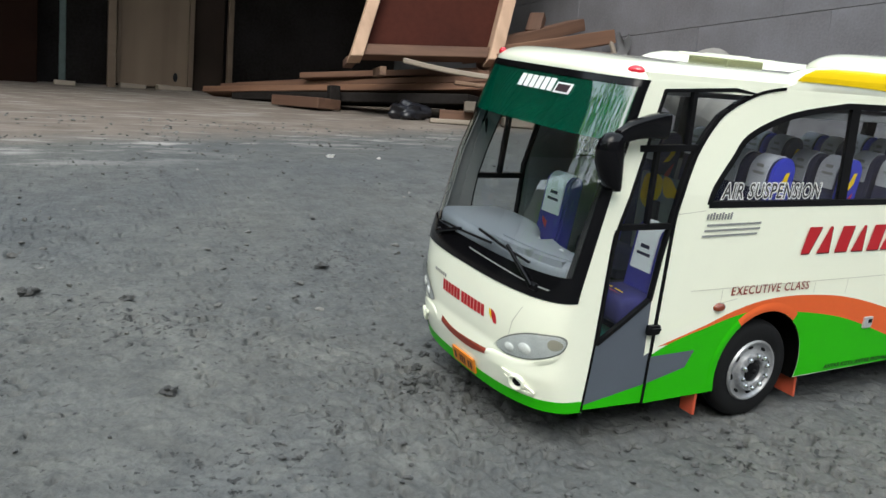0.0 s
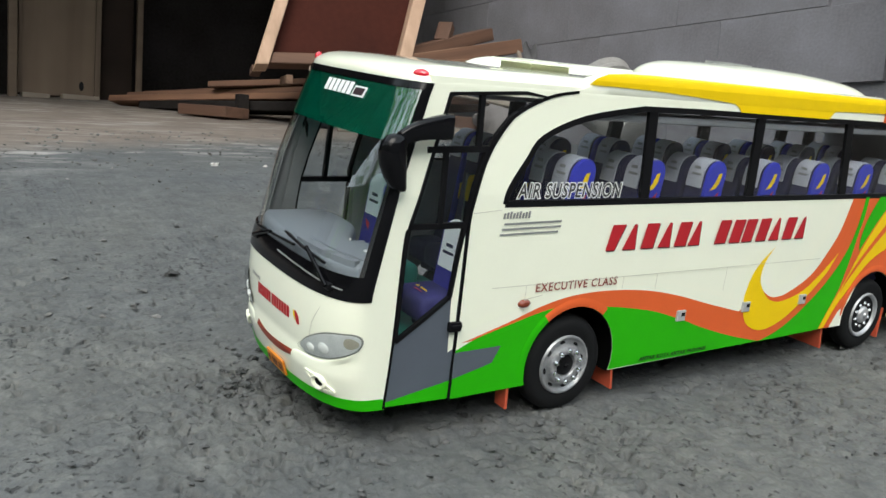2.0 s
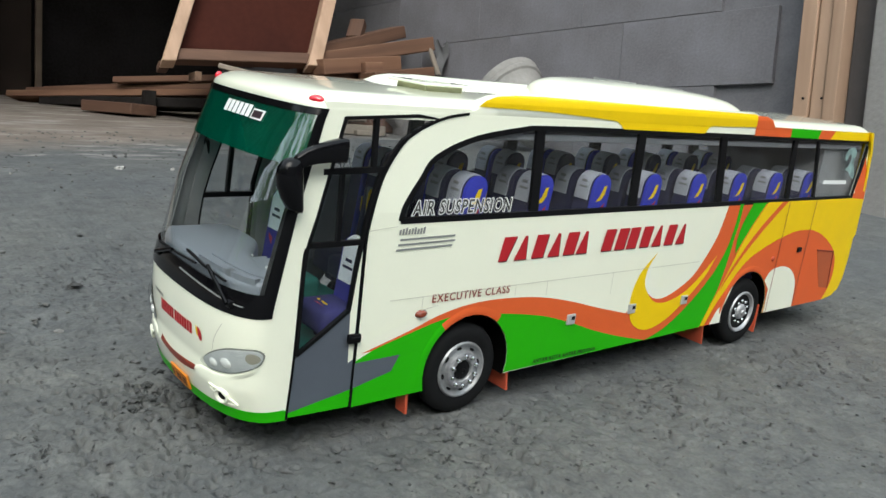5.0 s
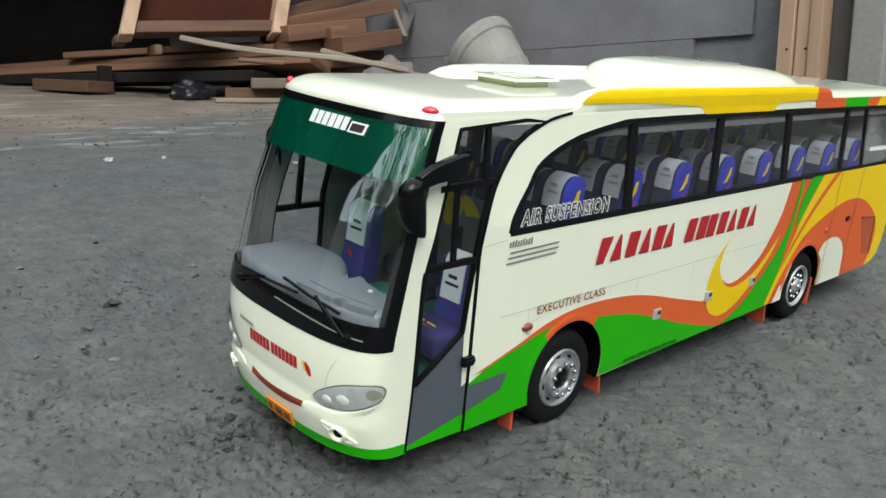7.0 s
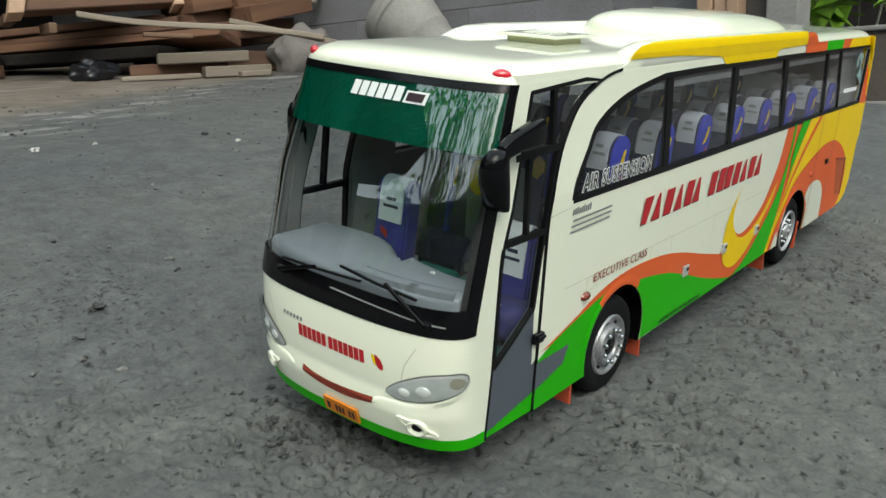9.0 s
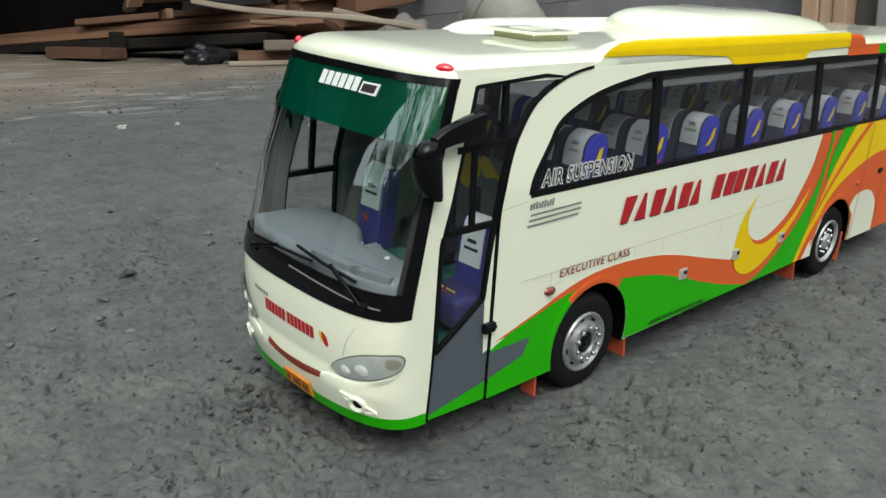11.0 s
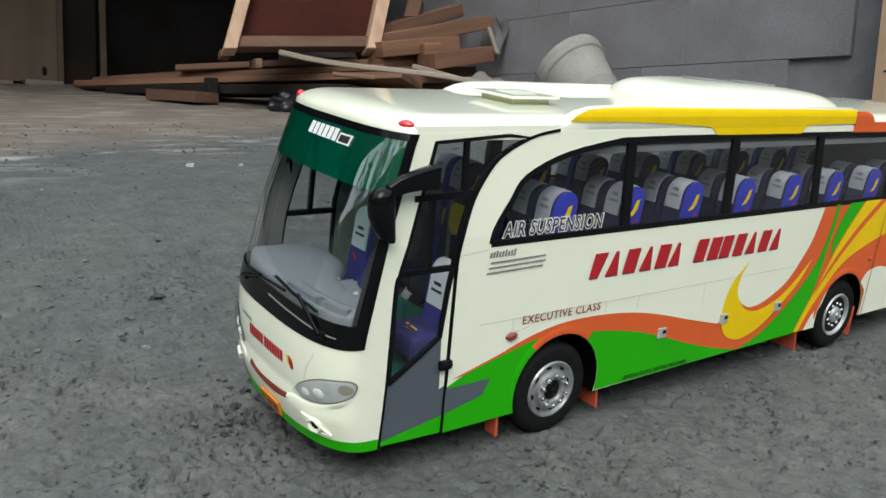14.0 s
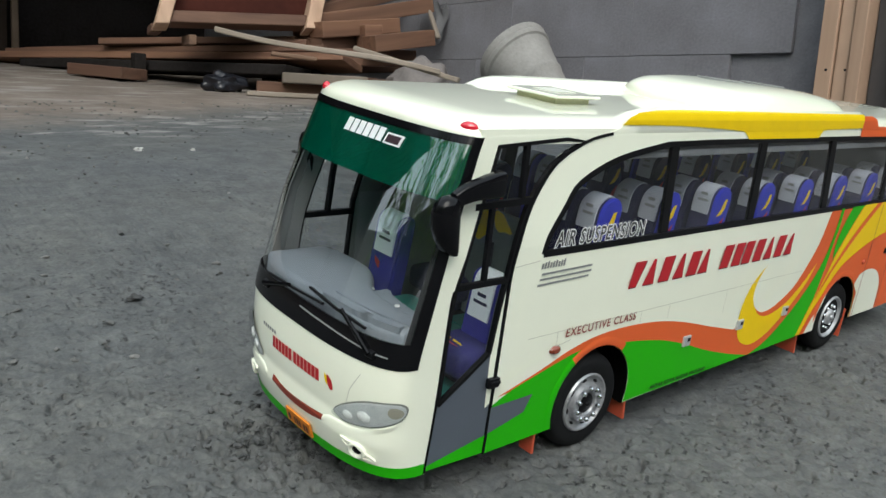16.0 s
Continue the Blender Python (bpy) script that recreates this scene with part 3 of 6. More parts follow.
ws.visible_shadow = False
ZG = [0.1425 + (0.1662 - 0.1425) * i / 6 for i in range(7)]
gs = part("sun_strip", surface(lambda y, z: front(y, z, 0.0001), UW, ZG), GLASS_GREEN, ws, "dark green tinted sun strip", True)
part("windscreen_seal", surface(lambda y, z: front(y, z, -0.0004), UW, [0.0728, 0.0765, 0.0805, 0.0838], lambda y, z: front(y, z, 0.001)), BLACK, ws, "wide black lower edge", True)
part("windscreen_seal", surface(lambda y, z: front(y, z, -0.0004), UW, [0.1652, 0.1682], lambda y, z: front(y, z, 0.001)), BLACK, ws, "", True)
for s in (-1, 1):
    part("windscreen_seal", surface(lambda a, z: front(round_y(s * a), z, -0.0004), [76.0 if s < 0 else 84.0, 80.0 if s < 0 else 85.5, 84.0 if s < 0 else 87.0, 88.5], ZW,
                                    lambda a, z: front(round_y(s * a), z, 0.001)), BLACK, ws, "", True)


# roof: one crowned shell whose edges roll down to the sides, the brow and the tail
def roof_z(x, y):
    yn = abs(y - YC) / (HW - 0.0035)
    df, ds, dr = x - nose(y, 0.168), (1 - yn) * HW, 0.446 - x
    h = 1.0
    for d, r in ((df, 0.020), (ds, 0.010), (dr, 0.012)):
        k = min(max(d / r, 0), 1)
        h *= math.sqrt(max(1 - (1 - k) ** 2, 0))
    return 0.168 + 0.0075 * h + 0.0012 * (1 - yn * yn)


def roof_at(a, s):
    y = YC + (HW - 0.0035) * s
    x0 = nose(y, 0.168)
    x = x0 + (0.446 - x0) * a
    return x, y


RA = [0, 0.001, 0.003, 0.006, 0.01, 0.015, 0.021, 0.028, 0.036, 0.05] + [0.1 + 0.06 * i for i in range(14)] + [0.93, 0.96, 0.975, 0.985, 0.992, 0.997, 1.0]
RS = [math.sin(math.pi / 2 * i / 16) for i in range(-16, 17)]
part("roof", surface(lambda a, s: Vector((*roof_at(a, s), roof_z(*roof_at(a, s)))), RA, RS,
                     lambda a, s: Vector((*roof_at(a, s), min(roof_z(*roof_at(a, s)) - 0.003, 0.1672)))), CREAM, bus, "glossy cream roof", True)


def tail(y, z):
    u = min(abs((y - YC) / HW), 1.0)
    return float(np.interp(z, [0.024, 0.032, 0.045, 0.08, 0.083, 0.15, 0.172], [0.432, 0.449, 0.456, 0.457, 0.461, 0.458, 0.450])) - 0.009 * u ** 5


part("rear_panel", surface(lambda s, z: Vector((tail(YC + HW * s, z), YC + HW * s, z)), [i / 10 for i in range(-10, 11)],
                           [0.026, 0.032, 0.045, 0.06, 0.079, 0.083, 0.1, 0.13, 0.155, 0.165, 0.1715],
                           lambda s, z: Vector((tail(YC + HW * s, z) - 0.004, YC + HW * s, z))), YELLOW, bus, "yellow rounded tail panel", True)
part("chassis", box(-0.115, 0.44, 0.012, 0.101, 0.020, 0.044, 0.004), UNDER, bus, "black underside")

# fairings along the roof's edges, the air conditioning hood and the hatch
for side_name, s in (("near", 1), ("far", -1)):
    def fair(t, k, s=s):
        x = -0.022 + 0.296 * t
        top = float(np.interp(x, [-0.022, -0.012, -0.006, 0.002, 0.012, 0.03, 0.262, 0.274], [0.1680, 0.1722, 0.1756, 0.1788, 0.1805, 0.1812, 0.1806, 0.1775]))
        prof = [(0.0010, 0.1680), (0.0003, 0.1690), (0.0002, 0.1755), (0.0016, 0.1795), (0.0047, 0.1812), (0.0085, 0.1805), (0.012, 0.1765), (0.0135, 0.172)]
        y0, z0 = prof[k]
        yn = -0.005 + (0.165 - 0.12) * 0.075 + y0
        z = 0.1680 + (z0 - 0.1680) * max(top - 0.1680, 0.0) / (0.1812 - 0.1680)
        return Vector((x, yn if s > 0 else 2 * YC - yn, z))
    part("roof_fairing", surface(fair, [0, 0.01, 0.02, 0.035, 0.054, 0.08, 0.1, 0.115, 0.14, 0.176] + [0.2 + 0.1 * i for i in range(8)] + [0.95, 0.98, 1.0], range(8)), CREAM, bus, "", True)


def hood(a, s):
    x = 0.107 + 0.172 * a + 0.013 * abs(s) ** 3 * ((1 - a) ** 3 - a ** 3)
    h = float(np.interp(a, [0, 0.006, 0.02, 0.05, 0.1, 0.2, 0.35, 0.55, 0.75, 0.88, 0.95, 0.985, 1.0],
                        [0, 0.0050, 0.0085, 0.0115, 0.0138, 0.0154, 0.0160, 0.0155, 0.0138, 0.0116, 0.0088, 0.0050, 0.0]))
    wd = 0.0465 * float(np.interp(a, [0, 0.01, 0.03, 0.08, 0.15, 0.85, 0.97, 1.0], [0.86, 0.90, 0.94, 0.98, 1, 1, 0.94, 0.86]))
    return Vector((x, YC + wd * s, 0.1755 + h * max(1 - abs(s) ** 4.2, 0) ** 0.5))


HA = [0, 0.003, 0.006, 0.012, 0.02, 0.03, 0.045, 0.06, 0.08, 0.1, 0.135, 0.17, 0.24, 0.3, 0.38, 0.45, 0.54, 0.62, 0.71, 0.8, 0.87, 0.92, 0.95, 0.97, 0.985, 0.995, 1.0]
HS = [math.copysign(1 - (1 - abs(i) / 12) ** 1.8, i) for i in range(-12, 13)]
hd = part("air_conditioner_hood", surface(hood, HA, HS), CREAM, bus, "cream domed hood with two round fan grilles", True)
for a in (0.34, 0.66):
    c = hood(a, 0)
    for k, r in enumerate((0.005, 0.009, 0.013)):
        m = Matrix.Translation(c + Vector((0, 0, -0.0004))) @ Matrix.Rotation(radians(90), 4, "X") @ Matrix.Rotation(radians(-2), 4, "Z")
        part("fan_grille_ring", lathe([(r, -0.0004), (r, 0.0008), (r + 0.0016, 0.0008), (r + 0.0016, -0.0004)], 28, m), GREYF, hd)
hatch = part("roof_hatch", box(-0.014, 0.012, 0.036, 0.063, 0.1750, 0.1796, 0.0006), mat("hatch_rim_olive", (0.45, 0.45, 0.30), 0.5), bus, "raised square roof hatch")
part("hatch_lid", box(-0.018, 0.016, 0.032, 0.067, 0.1796, 0.1812, 0.0006), CREAM, hatch)
part("hatch_panel", box(-0.008, 0.008, 0.042, 0.058, 0.1812, 0.1817, 0.0002), mat("hatch_panel_grey", (0.66, 0.67, 0.60), 0.4), hatch)

# painted livery, film over film


def paint(name, outline, material, layer, label="", cuts=()):
    return part(name, film([mm(outline)], near, 0.00014 * layer, (), cuts), material, bus, label)


BOT = [(34, 20.6), (228, 23), (242, 23.3)]
orange_top = ease([(-68, 48), (-40, 56), (-22, 62), (-3, 66), (17, 67.2), (38, 66.4), (60, 64), (84, 59), (110, 52), (140, 44.5)], 4)
orange_rise = ease([(155.8, 61.6), (163.2, 54.6), (173.6, 50.9), (188.1, 53.2), (208.5, 63), (220.8, 76), (231.8, 92.5), (238.8, 115.2)], 4)
paint("orange_wave", [p for p in ARCH1[4:15]] + [(34, 40)] + [(60, 40), (112, 26), (150, 21.8), (228, 23), (244, 23.4), (258, 45), (292, 100), (292, 115.2)]
      + orange_rise[::-1] + [(150, 50)] + orange_top[::-1] + [(-40, 50), (-25, 45)], ORANGE, 1, "orange wave along the skirt")
green_top = ease([(22, 58.4), (39, 56.2), (62, 52), (86, 45), (112, 36), (140, 28), (166, 22)], 5)
paint("green_skirt", green_top + [(34, 20.6)] + ARCH1[::-1][:8], GREEN, 2, "bright green skirt")
paint("green_skirt", ease([(-72, 44), (-60, 49.2), (-40, 54.6), (-22, 59), (-8, 61.2)], 4) + [p for p in ARCH1[:9][::-1]] + [(-71.5, 19.6)], GREEN, 2)
paint("green_sweep", ease([(253, 115.2), (252, 101.8), (248.6, 86.9), (243, 75), (234.5, 63.5), (222, 51.5), (209, 41.5), (196, 33), (182, 26.4), (166, 21.9)], 4)
      + [(230, 23)] + ease([(230.6, 23), (240.4, 40.6), (246, 52.2), (251.4, 74), (254, 89.7), (256.6, 101.4), (257.4, 115.2)], 4), GREEN, 3, "green stripe sweeping up to the windows")
paint("green_sweep", ease([(270.7, 115.2), (261.8, 100.9), (258, 87.5), (259.5, 76.9)], 4) + ease([(261.5, 80.2), (273.5, 96.3), (289.5, 115.2)], 4), GREEN, 4)
cres_in = ease([(163.5, 84.6), (156.3, 74.5), (155.6, 63.3), (163.2, 53.6), (171.4, 48.8), (183.7, 47.8), (202, 52.6), (218, 62.4), (235.8, 77.8)], 5)
cres_out = ease([(235.8, 77.8), (226, 63.5), (210, 49.6), (193, 37.8), (177.5, 31.2), (163, 29.8), (149.4, 35.6), (143.4, 47), (143.4, 58.9), (149.5, 72.5), (163.5, 84.6)], 5)
paint("yellow_crescent", cres_in + cres_out[1:-1], YELLOW, 3, "yellow crescent")
paint("yellow_tail", ease([(291.6, 115.2), (275.5, 96.3), (263, 78.4), (250.6, 55.2), (241.5, 40.6), (231.5, 23.2)], 4) + ARCH2 + REAR[:-4] + [(451, 113.5), (428, 115.0)], YELLOW, 2, "yellow tail quarter")
paint("orange_line", ease([(313, 115.2), (286.6, 95.1), (266, 74.6), (253, 58.3), (247, 47)], 4) + ease([(252, 54.4), (271.6, 75.3), (295.5, 96), (321.5, 115.2)], 4), ORANGE, 4)
blob = ease([(236.5, 23.3), (246, 38), (256, 49.1), (267, 61.5), (281.5, 72.2), (308.5, 82.2), (338, 89.3), (356, 90.4), (375, 88.6), (399, 80), (419, 66), (425, 50), (422, 35), (414, 24.6)], 5)
paint("orange_disc", blob + ARCH2[::-1], ORANGE, 5, "orange disc behind the rear wheel")
paint("cream_lobe", [(318, 23.8), (318, 44)] + ease([(309.5, 51.5), (317, 59.5), (334, 61.5), (349, 57), (360, 45), (362.5, 24)], 5), CREAM, 7)
paint("cream_wedge", [(242.5, 23.3), (256.2, 23.4)] + ARCH2[1:6] + [(260.5, 41.5), (257.6, 39.7), (249.1, 33.8)], CREAM, 7)
paint("orange_corner", [(428, 115.0), (451, 113.5), (451.5, 128), (441, 150), (438, 140)], ORANGE, 2)
paint("slate_arrow", [(-71.5, 43.5), (-44, 44), (-48.5, 35.5), (-71.5, 30)], SLATE, 3, "slate grey arrow behind the door")
paint("green_corner", [(FRONT_EDGE[-1][0] - 0.6, 19.4), (-108, 20.4), (-108, 24.8), (FRONT_EDGE[-2][0] - 0.6, 25.7)], GREEN, 1)
eave = [(-7.5, 173.2)] + ease([(-7.5, 173.2), (20, 173.0), (48, 172.4), (90, 170.4), (104, 169.3)], 3)[1:] + ease([(104, 169.3), (107.5, 167.6), (110.5, 165)], 2)[1:] + [(196, 164.6), (201, 168.9), (205, 169.6), (259, 170.5), (259.5, 177.5)]


def eave_at(x, z, d=0.0):
    """The outer face of the roof fairing."""
    y = float(np.interp(z, [0.160, 0.1690, 0.1700, 0.1755, 0.1775, 0.1795, 0.181], [-0.0020, -0.00135, -0.00145, -0.00145, -0.0009, 0.0, 0.002]))
    return Vector((x, y + d, z))


part("yellow_eave_stripe", film([mm(eave + [(259, 179.5), (40, 180.4), (20, 180.0), (5, 178.9), (-3, 176.4)])], eave_at, 0.0004, (), (0.169, 0.170, 0.1755, 0.1768, 0.178, 0.1792)), YELLOW, bus, "yellow stripe along the roof edge")
part("orange_eave_patch", film([mm([(258, 164.6), (309, 164.4), (309, 171.2), (284, 171.4), (279, 176.5), (272, 178.5), (259, 178.5)])], eave_at, 0.0006, (), (0.169, 0.170, 0.1755, 0.177)), ORANGE, bus)
part("green_eave_patch", film([mm([(309, 164.4), (352, 164.2), (356, 171), (309, 171.2)])], near, 0.0004), GREEN, bus)
part("orange_eave_patch", film([mm([(352, 164.2), (372, 164.1), (380, 171), (356, 171)])], near, 0.0004), ORANGE, bus)
part("yellow_eave_patch", film([mm([(372, 164.1), (446, 163.9), (446, 171), (380, 171)])], near, 0.0004), YELLOW, bus)

# raised lips round the wheel openings, painted over with the livery
for cx, cz, rr, parts_ in ((4, 29, 31, ((-12, 52, GREEN), (52, 128, ORANGE))), (287, 30, 31, ((-6, 120, ORANGE),))):
    for a0, a1, mtl in parts_:
        part("arch_lip", surface(lambda a, k: near(0.001 * (cx - (rr + 4.6 * k) * math.cos(radians(a))), 0.001 * (cz + (rr + 4.6 * k) * math.sin(radians(a))), -(0.00046 if cx < 100 else 0.0008) - 0.0005 * math.sin(math.pi * min(k * 0.9 + 0.12, 1)) ** 0.8 * max(min((a + 14) / 40, (128 - a) / 50, 1), 0)),
                                 [a0 + (a1 - a0) * i / 22 for i in range(23)], [0, 0.12, 0.3, 0.5, 0.7, 0.86, 1.0]), mtl, bus, "", True)

# panel seams
for line in ([(-54, 74.5), (214, 74.5)], [(-71, 111.5), (-54, 113)], [(-33, 61), (-33, 74.5)], [(-33, 67), (-22, 68.6)], [(60, 74.5), (60, 66)], [(34, 74.5), (34, 68)], [(120, 74.5), (120, 60)]):
    part("panel_seam", film([mm(q) for q in band(line, 0.3)][:1], near, 0.0007), SEAM, bus)
for line in ([(322.5, 115), (320.7, 24)], [(365.4, 115), (362.5, 24)]):
    part("panel_seam", film([mm(q) for q in band(line, 0.8)][:1], near, 0.0012), MAROON, bus)

# the door: slate lower leaf, cream edge, black frame and bars, one pane
door = part("door", thick([mm([(-107, 21), (-105, 51), (-90.5, 61.5), (-77, 71), (-75, 93), (-73, 104), (-72.3, 102), (-72.3, 20)])], lambda x, z, d=0.0: near(x, z, d + 0.0004), 0.003), SLATE, bus, "slate grey folding door with a black-framed pane")
part("door_edge_film", film([mm([(-76.6, 71.5), (-74.8, 93), (-73, 103), (-72.6, 100), (-72.6, 45.5), (-75.3, 44)])], near, -0.0002), CREAM, door)
part("door_edge_film", film([mm([(-107, 23.4), (-72.4, 29.4), (-72.4, 20), (-107, 21)])], near, -0.0002), GREEN, door)
pane = [(-104.6, 52.5), (-90, 62.5), (-77.3, 71.8), (-75.2, 93), (-73.2, 106), (-70.2, 124), (-66, 137), (-60, 147), (-53, 155), (-43, 161), (-30, 165.6), (-45, 167), (-86, 164.5), (-93, 141), (-100, 116), (-103, 105), (-104, 95)]
dg = part("door_pane", thick([mm(pane)], lambda x, z, d=0.0: near(x, z, d + 0.001), 0.0006, (), ZC), GLASS_SIDE, door)
dg.visible_shadow = False
for nm, line, w in (("door_frame", pane + pane[:1], 1.7), ("door_bar", [(-97, 140), (-62, 141)], 2.8), ("door_bar", [(-103, 106), (-74, 106)], 2.6),
                    ("door_bar", [(-86.5, 139), (-87, 107)], 2.0), ("door_bar", [(-69.5, 142), (-69, 166)], 2.4)):
    part(nm, strip(mm(line), w * 0.001, near, 0.0002, 0.0022), BLACKM, door)
part("door_seal", strip(mm(DOOR_FRONT[:10]), 0.0012, near, 0.0003, 0.002), BLACK, door)
part("door_seal", strip(mm(DOOR_REAR), 0.0014, near, 0.0004, 0.002), BLACK, door)
hdl = part("door_handle", box(-0.0778, -0.0705, -0.0080, -0.0050, 0.0550, 0.0600, 0.001), BLACK, door, "black door handle")
part("handle_grip", box(-0.0772, -0.0712, -0.0090, -0.0079, 0.0573, 0.0590, 0.0005), BLACK, hdl)

# side windows
w_pane = part("side_window", thick([mm(WINDOW)], lambda x, z, d=0.0: near(x, z, d + 0.001), 0.0006, (), ZC), GLASS_SIDE, bus, "long tinted window band with black pillars")
w_pane.visible_shadow = False
part("window_frame", strip(mm(WINDOW + WINDOW[:1]), 0.003, near, 0.0002, 0.002), BLACKM, w_pane)
PILLARS = [((41, 163), (41, 116), 6.5), ((131.5, 163), (129, 116), 7.0), ((222.5, 163), (225, 116), 7.0), ((321, 163), (319.5, 116), 5.5), ((357, 163), (362, 116), 3.0)]
for a, b, w in PILLARS:
    part("window_pillar", strip(mm([a, b]), w * 0.001, lambda x, z, d=0.0: near(x, z, d), -0.0004, 0.002), BLACKM, w_pane)
f_pane = part("side_window", thick([mm(WINDOW)], lambda x, z, d=0.0: offside(x, z, d + 0.001), 0.0006, (), ZC), GLASS_SIDE, bus)
f_pane.visible_shadow = False
part("window_frame", strip(mm(WINDOW + WINDOW[:1]), 0.003, offside, 0.0002, 0.002), BLACKM, f_pane)
for a, b, w in PILLARS:
    part("window_pillar", strip(mm([a, b]), 0.010, offside, -0.0004, 0.004), BLACKM, f_pane)
d_pane = part("driver_window", thick([mm(far_window)], lambda x, z, d=0.0: offside(x, z, d + 0.001), 0.0006, (), ZC), GLASS_SIDE, bus)
d_pane.visible_shadow = False
for line, w in ((far_window + far_window[:1], 3.0), ([(-104, 104), (-72, 104)], 2.8), ([(-86, 165), (-88, 105)], 2.2)):
    part("window_bar", strip(mm(line), w * 0.001, offside, 0.0, 0.003), BLACKM, d_pane)

# words and bars of writing on the side


def write(name, words, x, z, h, w, material, layer, slant=0.0, offset=0.0, place=near, label=""):
    bm = lettering(words, h, w, offset)
    for v in bm.verts:
        v.co = place(x + v.co.x + slant * v.co.y, z + v.co.y, -0.00014 * layer)
    return part(name, bm, material, bus, label)


write("window_lettering", "AIR SUSPENSION", -0.0465, 0.1177, 0.0084, 0.068, WHITEF, 3, 0.15, 0.075, label="white outlined words on the window")
write("window_lettering", "AIR SUSPENSION", -0.0458, 0.1183, 0.0073, 0.0665, mat("near_black_film", (0.035, 0.036, 0.038), 0.4), 4, 0.15, 0.016)
write("side_lettering", "EXECUTIVE CLASS", -0.0265, 0.0703, 0.0046, 0.056, MAROON, 4, 0.0, 0.016, label="dark red words over the front wheel")
write("skirt_lettering", "ANTAR KOTA ANTAR PROVINSI", 0.057, 0.0225, 0.0025, 0.057, mat("dark_green_film", (0.003, 0.014, 0.003), 0.5), 5, 0.1, 0.045)
# the operator's name is kept as plain slanted blocks in its colours
LETTERS = [0, 12.6, 27, 41, 54.5, 66.5, 90.5, 104, 116, 130, 143.5, 157.5, 171]
for mtl, dx, dz, lay in ((SHADOWF, 0.0007, -0.0006, 3), (RED, 0.0, 0.0, 5)):
    for i, lx in enumerate(LETTERS):
        x0, wd = 0.0170 + lx * 0.001 * 0.955, 0.0096
        z0, h = 0.0896, 0.0138
        sl = 0.22
        nar = 0.0038 if i in (1, 3, 5, 10, 12) else 0.0
        low = 0.0034 if i == 0 else 0.0
        quad = [(x0, z0), (x0 + wd - low, z0), (x0 + wd + sl * h - nar, z0 + h), (x0 + sl * h + nar, z0 + h)]
        part("name_block", film([[(a + dx, b + dz) for a, b in quad]], near, 0.00014 * lay), mtl, bus)
for z0, x0, x1 in ((106.2, -51.5, -16), (103.6, -52.5, -16), (101.0, -53.5, -17.5)):
    part("grey_rule", film([mm([(x0, z0 - 0.8), (x1, z0 - 0.2), (x1 + 0.2, z0 + 0.8), (x0 + 0.2, z0 + 0.2)])], near, 0.0004), GREYF, bus)
for i in range(9):
    part("small_writing_bar", film([mm([(-52.5 + i * 1.85, 108.6), (-51.2 + i * 1.85, 108.6), (-50.9 + i * 1.85, 111.2 + (i % 3) * 0.4), (-52.2 + i * 1.85, 111.2 + (i % 3) * 0.4)])], near, 0.0004), GREYF, bus)
part("window_sticker", film([mm([(371, 128), (412, 127.4), (411, 130.6), (372, 131.2)])], near, 0.0003), WHITEF, w_pane)
part("window_sticker", film([mm(ease([(405, 140), (412, 138), (421, 132), (424, 136), (419, 146), (423, 153), (418, 158), (408, 157), (403, 150), (407, 147), (410, 152), (415, 151), (412, 143)], 3, True))], near, 0.0003), mat("pale_teal_film", (0.22, 0.33, 0.32), 0.5, var=0.5, scale=150), w_pane)

# lamps and catches on the side
mk = part("side_marker_lamp", lathe([(0.0, -0.0018), (0.0022, -0.0016), (0.0034, -0.0008), (0.0040, 0.0002)], 20, Matrix.Translation((-0.0325, -0.0052, 0.0648)) @ Matrix.Diagonal((1.0, 1, 0.58, 1))), mat("dark_amber_lens", (0.20, 0.032, 0.01), 0.15, coat=1.0), bus, "oval dark amber side lamp")
for x in (0.086, 0.1455, 0.204):
    rf = part("locker_catch", box(x - 0.0036, x + 0.0036, -0.0064, -0.0050, 0.0440, 0.0505, 0.0004), CATCH, bus, "small silver locker catch")
    part("catch_recess", box(x - 0.0002, x + 0.0026, -0.0067, -0.0063, 0.0470, 0.0492, 0.0001), BLACKM, rf)
part("locker_lock", box(0.351, 0.357, -0.0070, -0.0050, 0.0722, 0.0762, 0.0006), BLACKM, bus)
part("tail_marker_lamp", lathe([(0.0, -0.0014), (0.0017, -0.0009), (0.0021, 0.0)], 16, Matrix.Translation((0.3155, -0.0058, 0.0692))), FLAP, bus)
vent = part("engine_vent", thick([mm([(386, 71), (415, 68), (419, 35), (404, 37)])], lambda x, z, d=0.0: near(x, z, d - 0.0009), 0.0005), mat("dark_orange_paint", (0.42, 0.09, 0.03), 0.5), bus, "orange engine vent")
part("vent_lip", strip(mm([(386, 71.5), (415.5, 68.5), (419.5, 35)]), 0.0012, near, 0.0014, 0.001), MAROON, vent)

# wheels


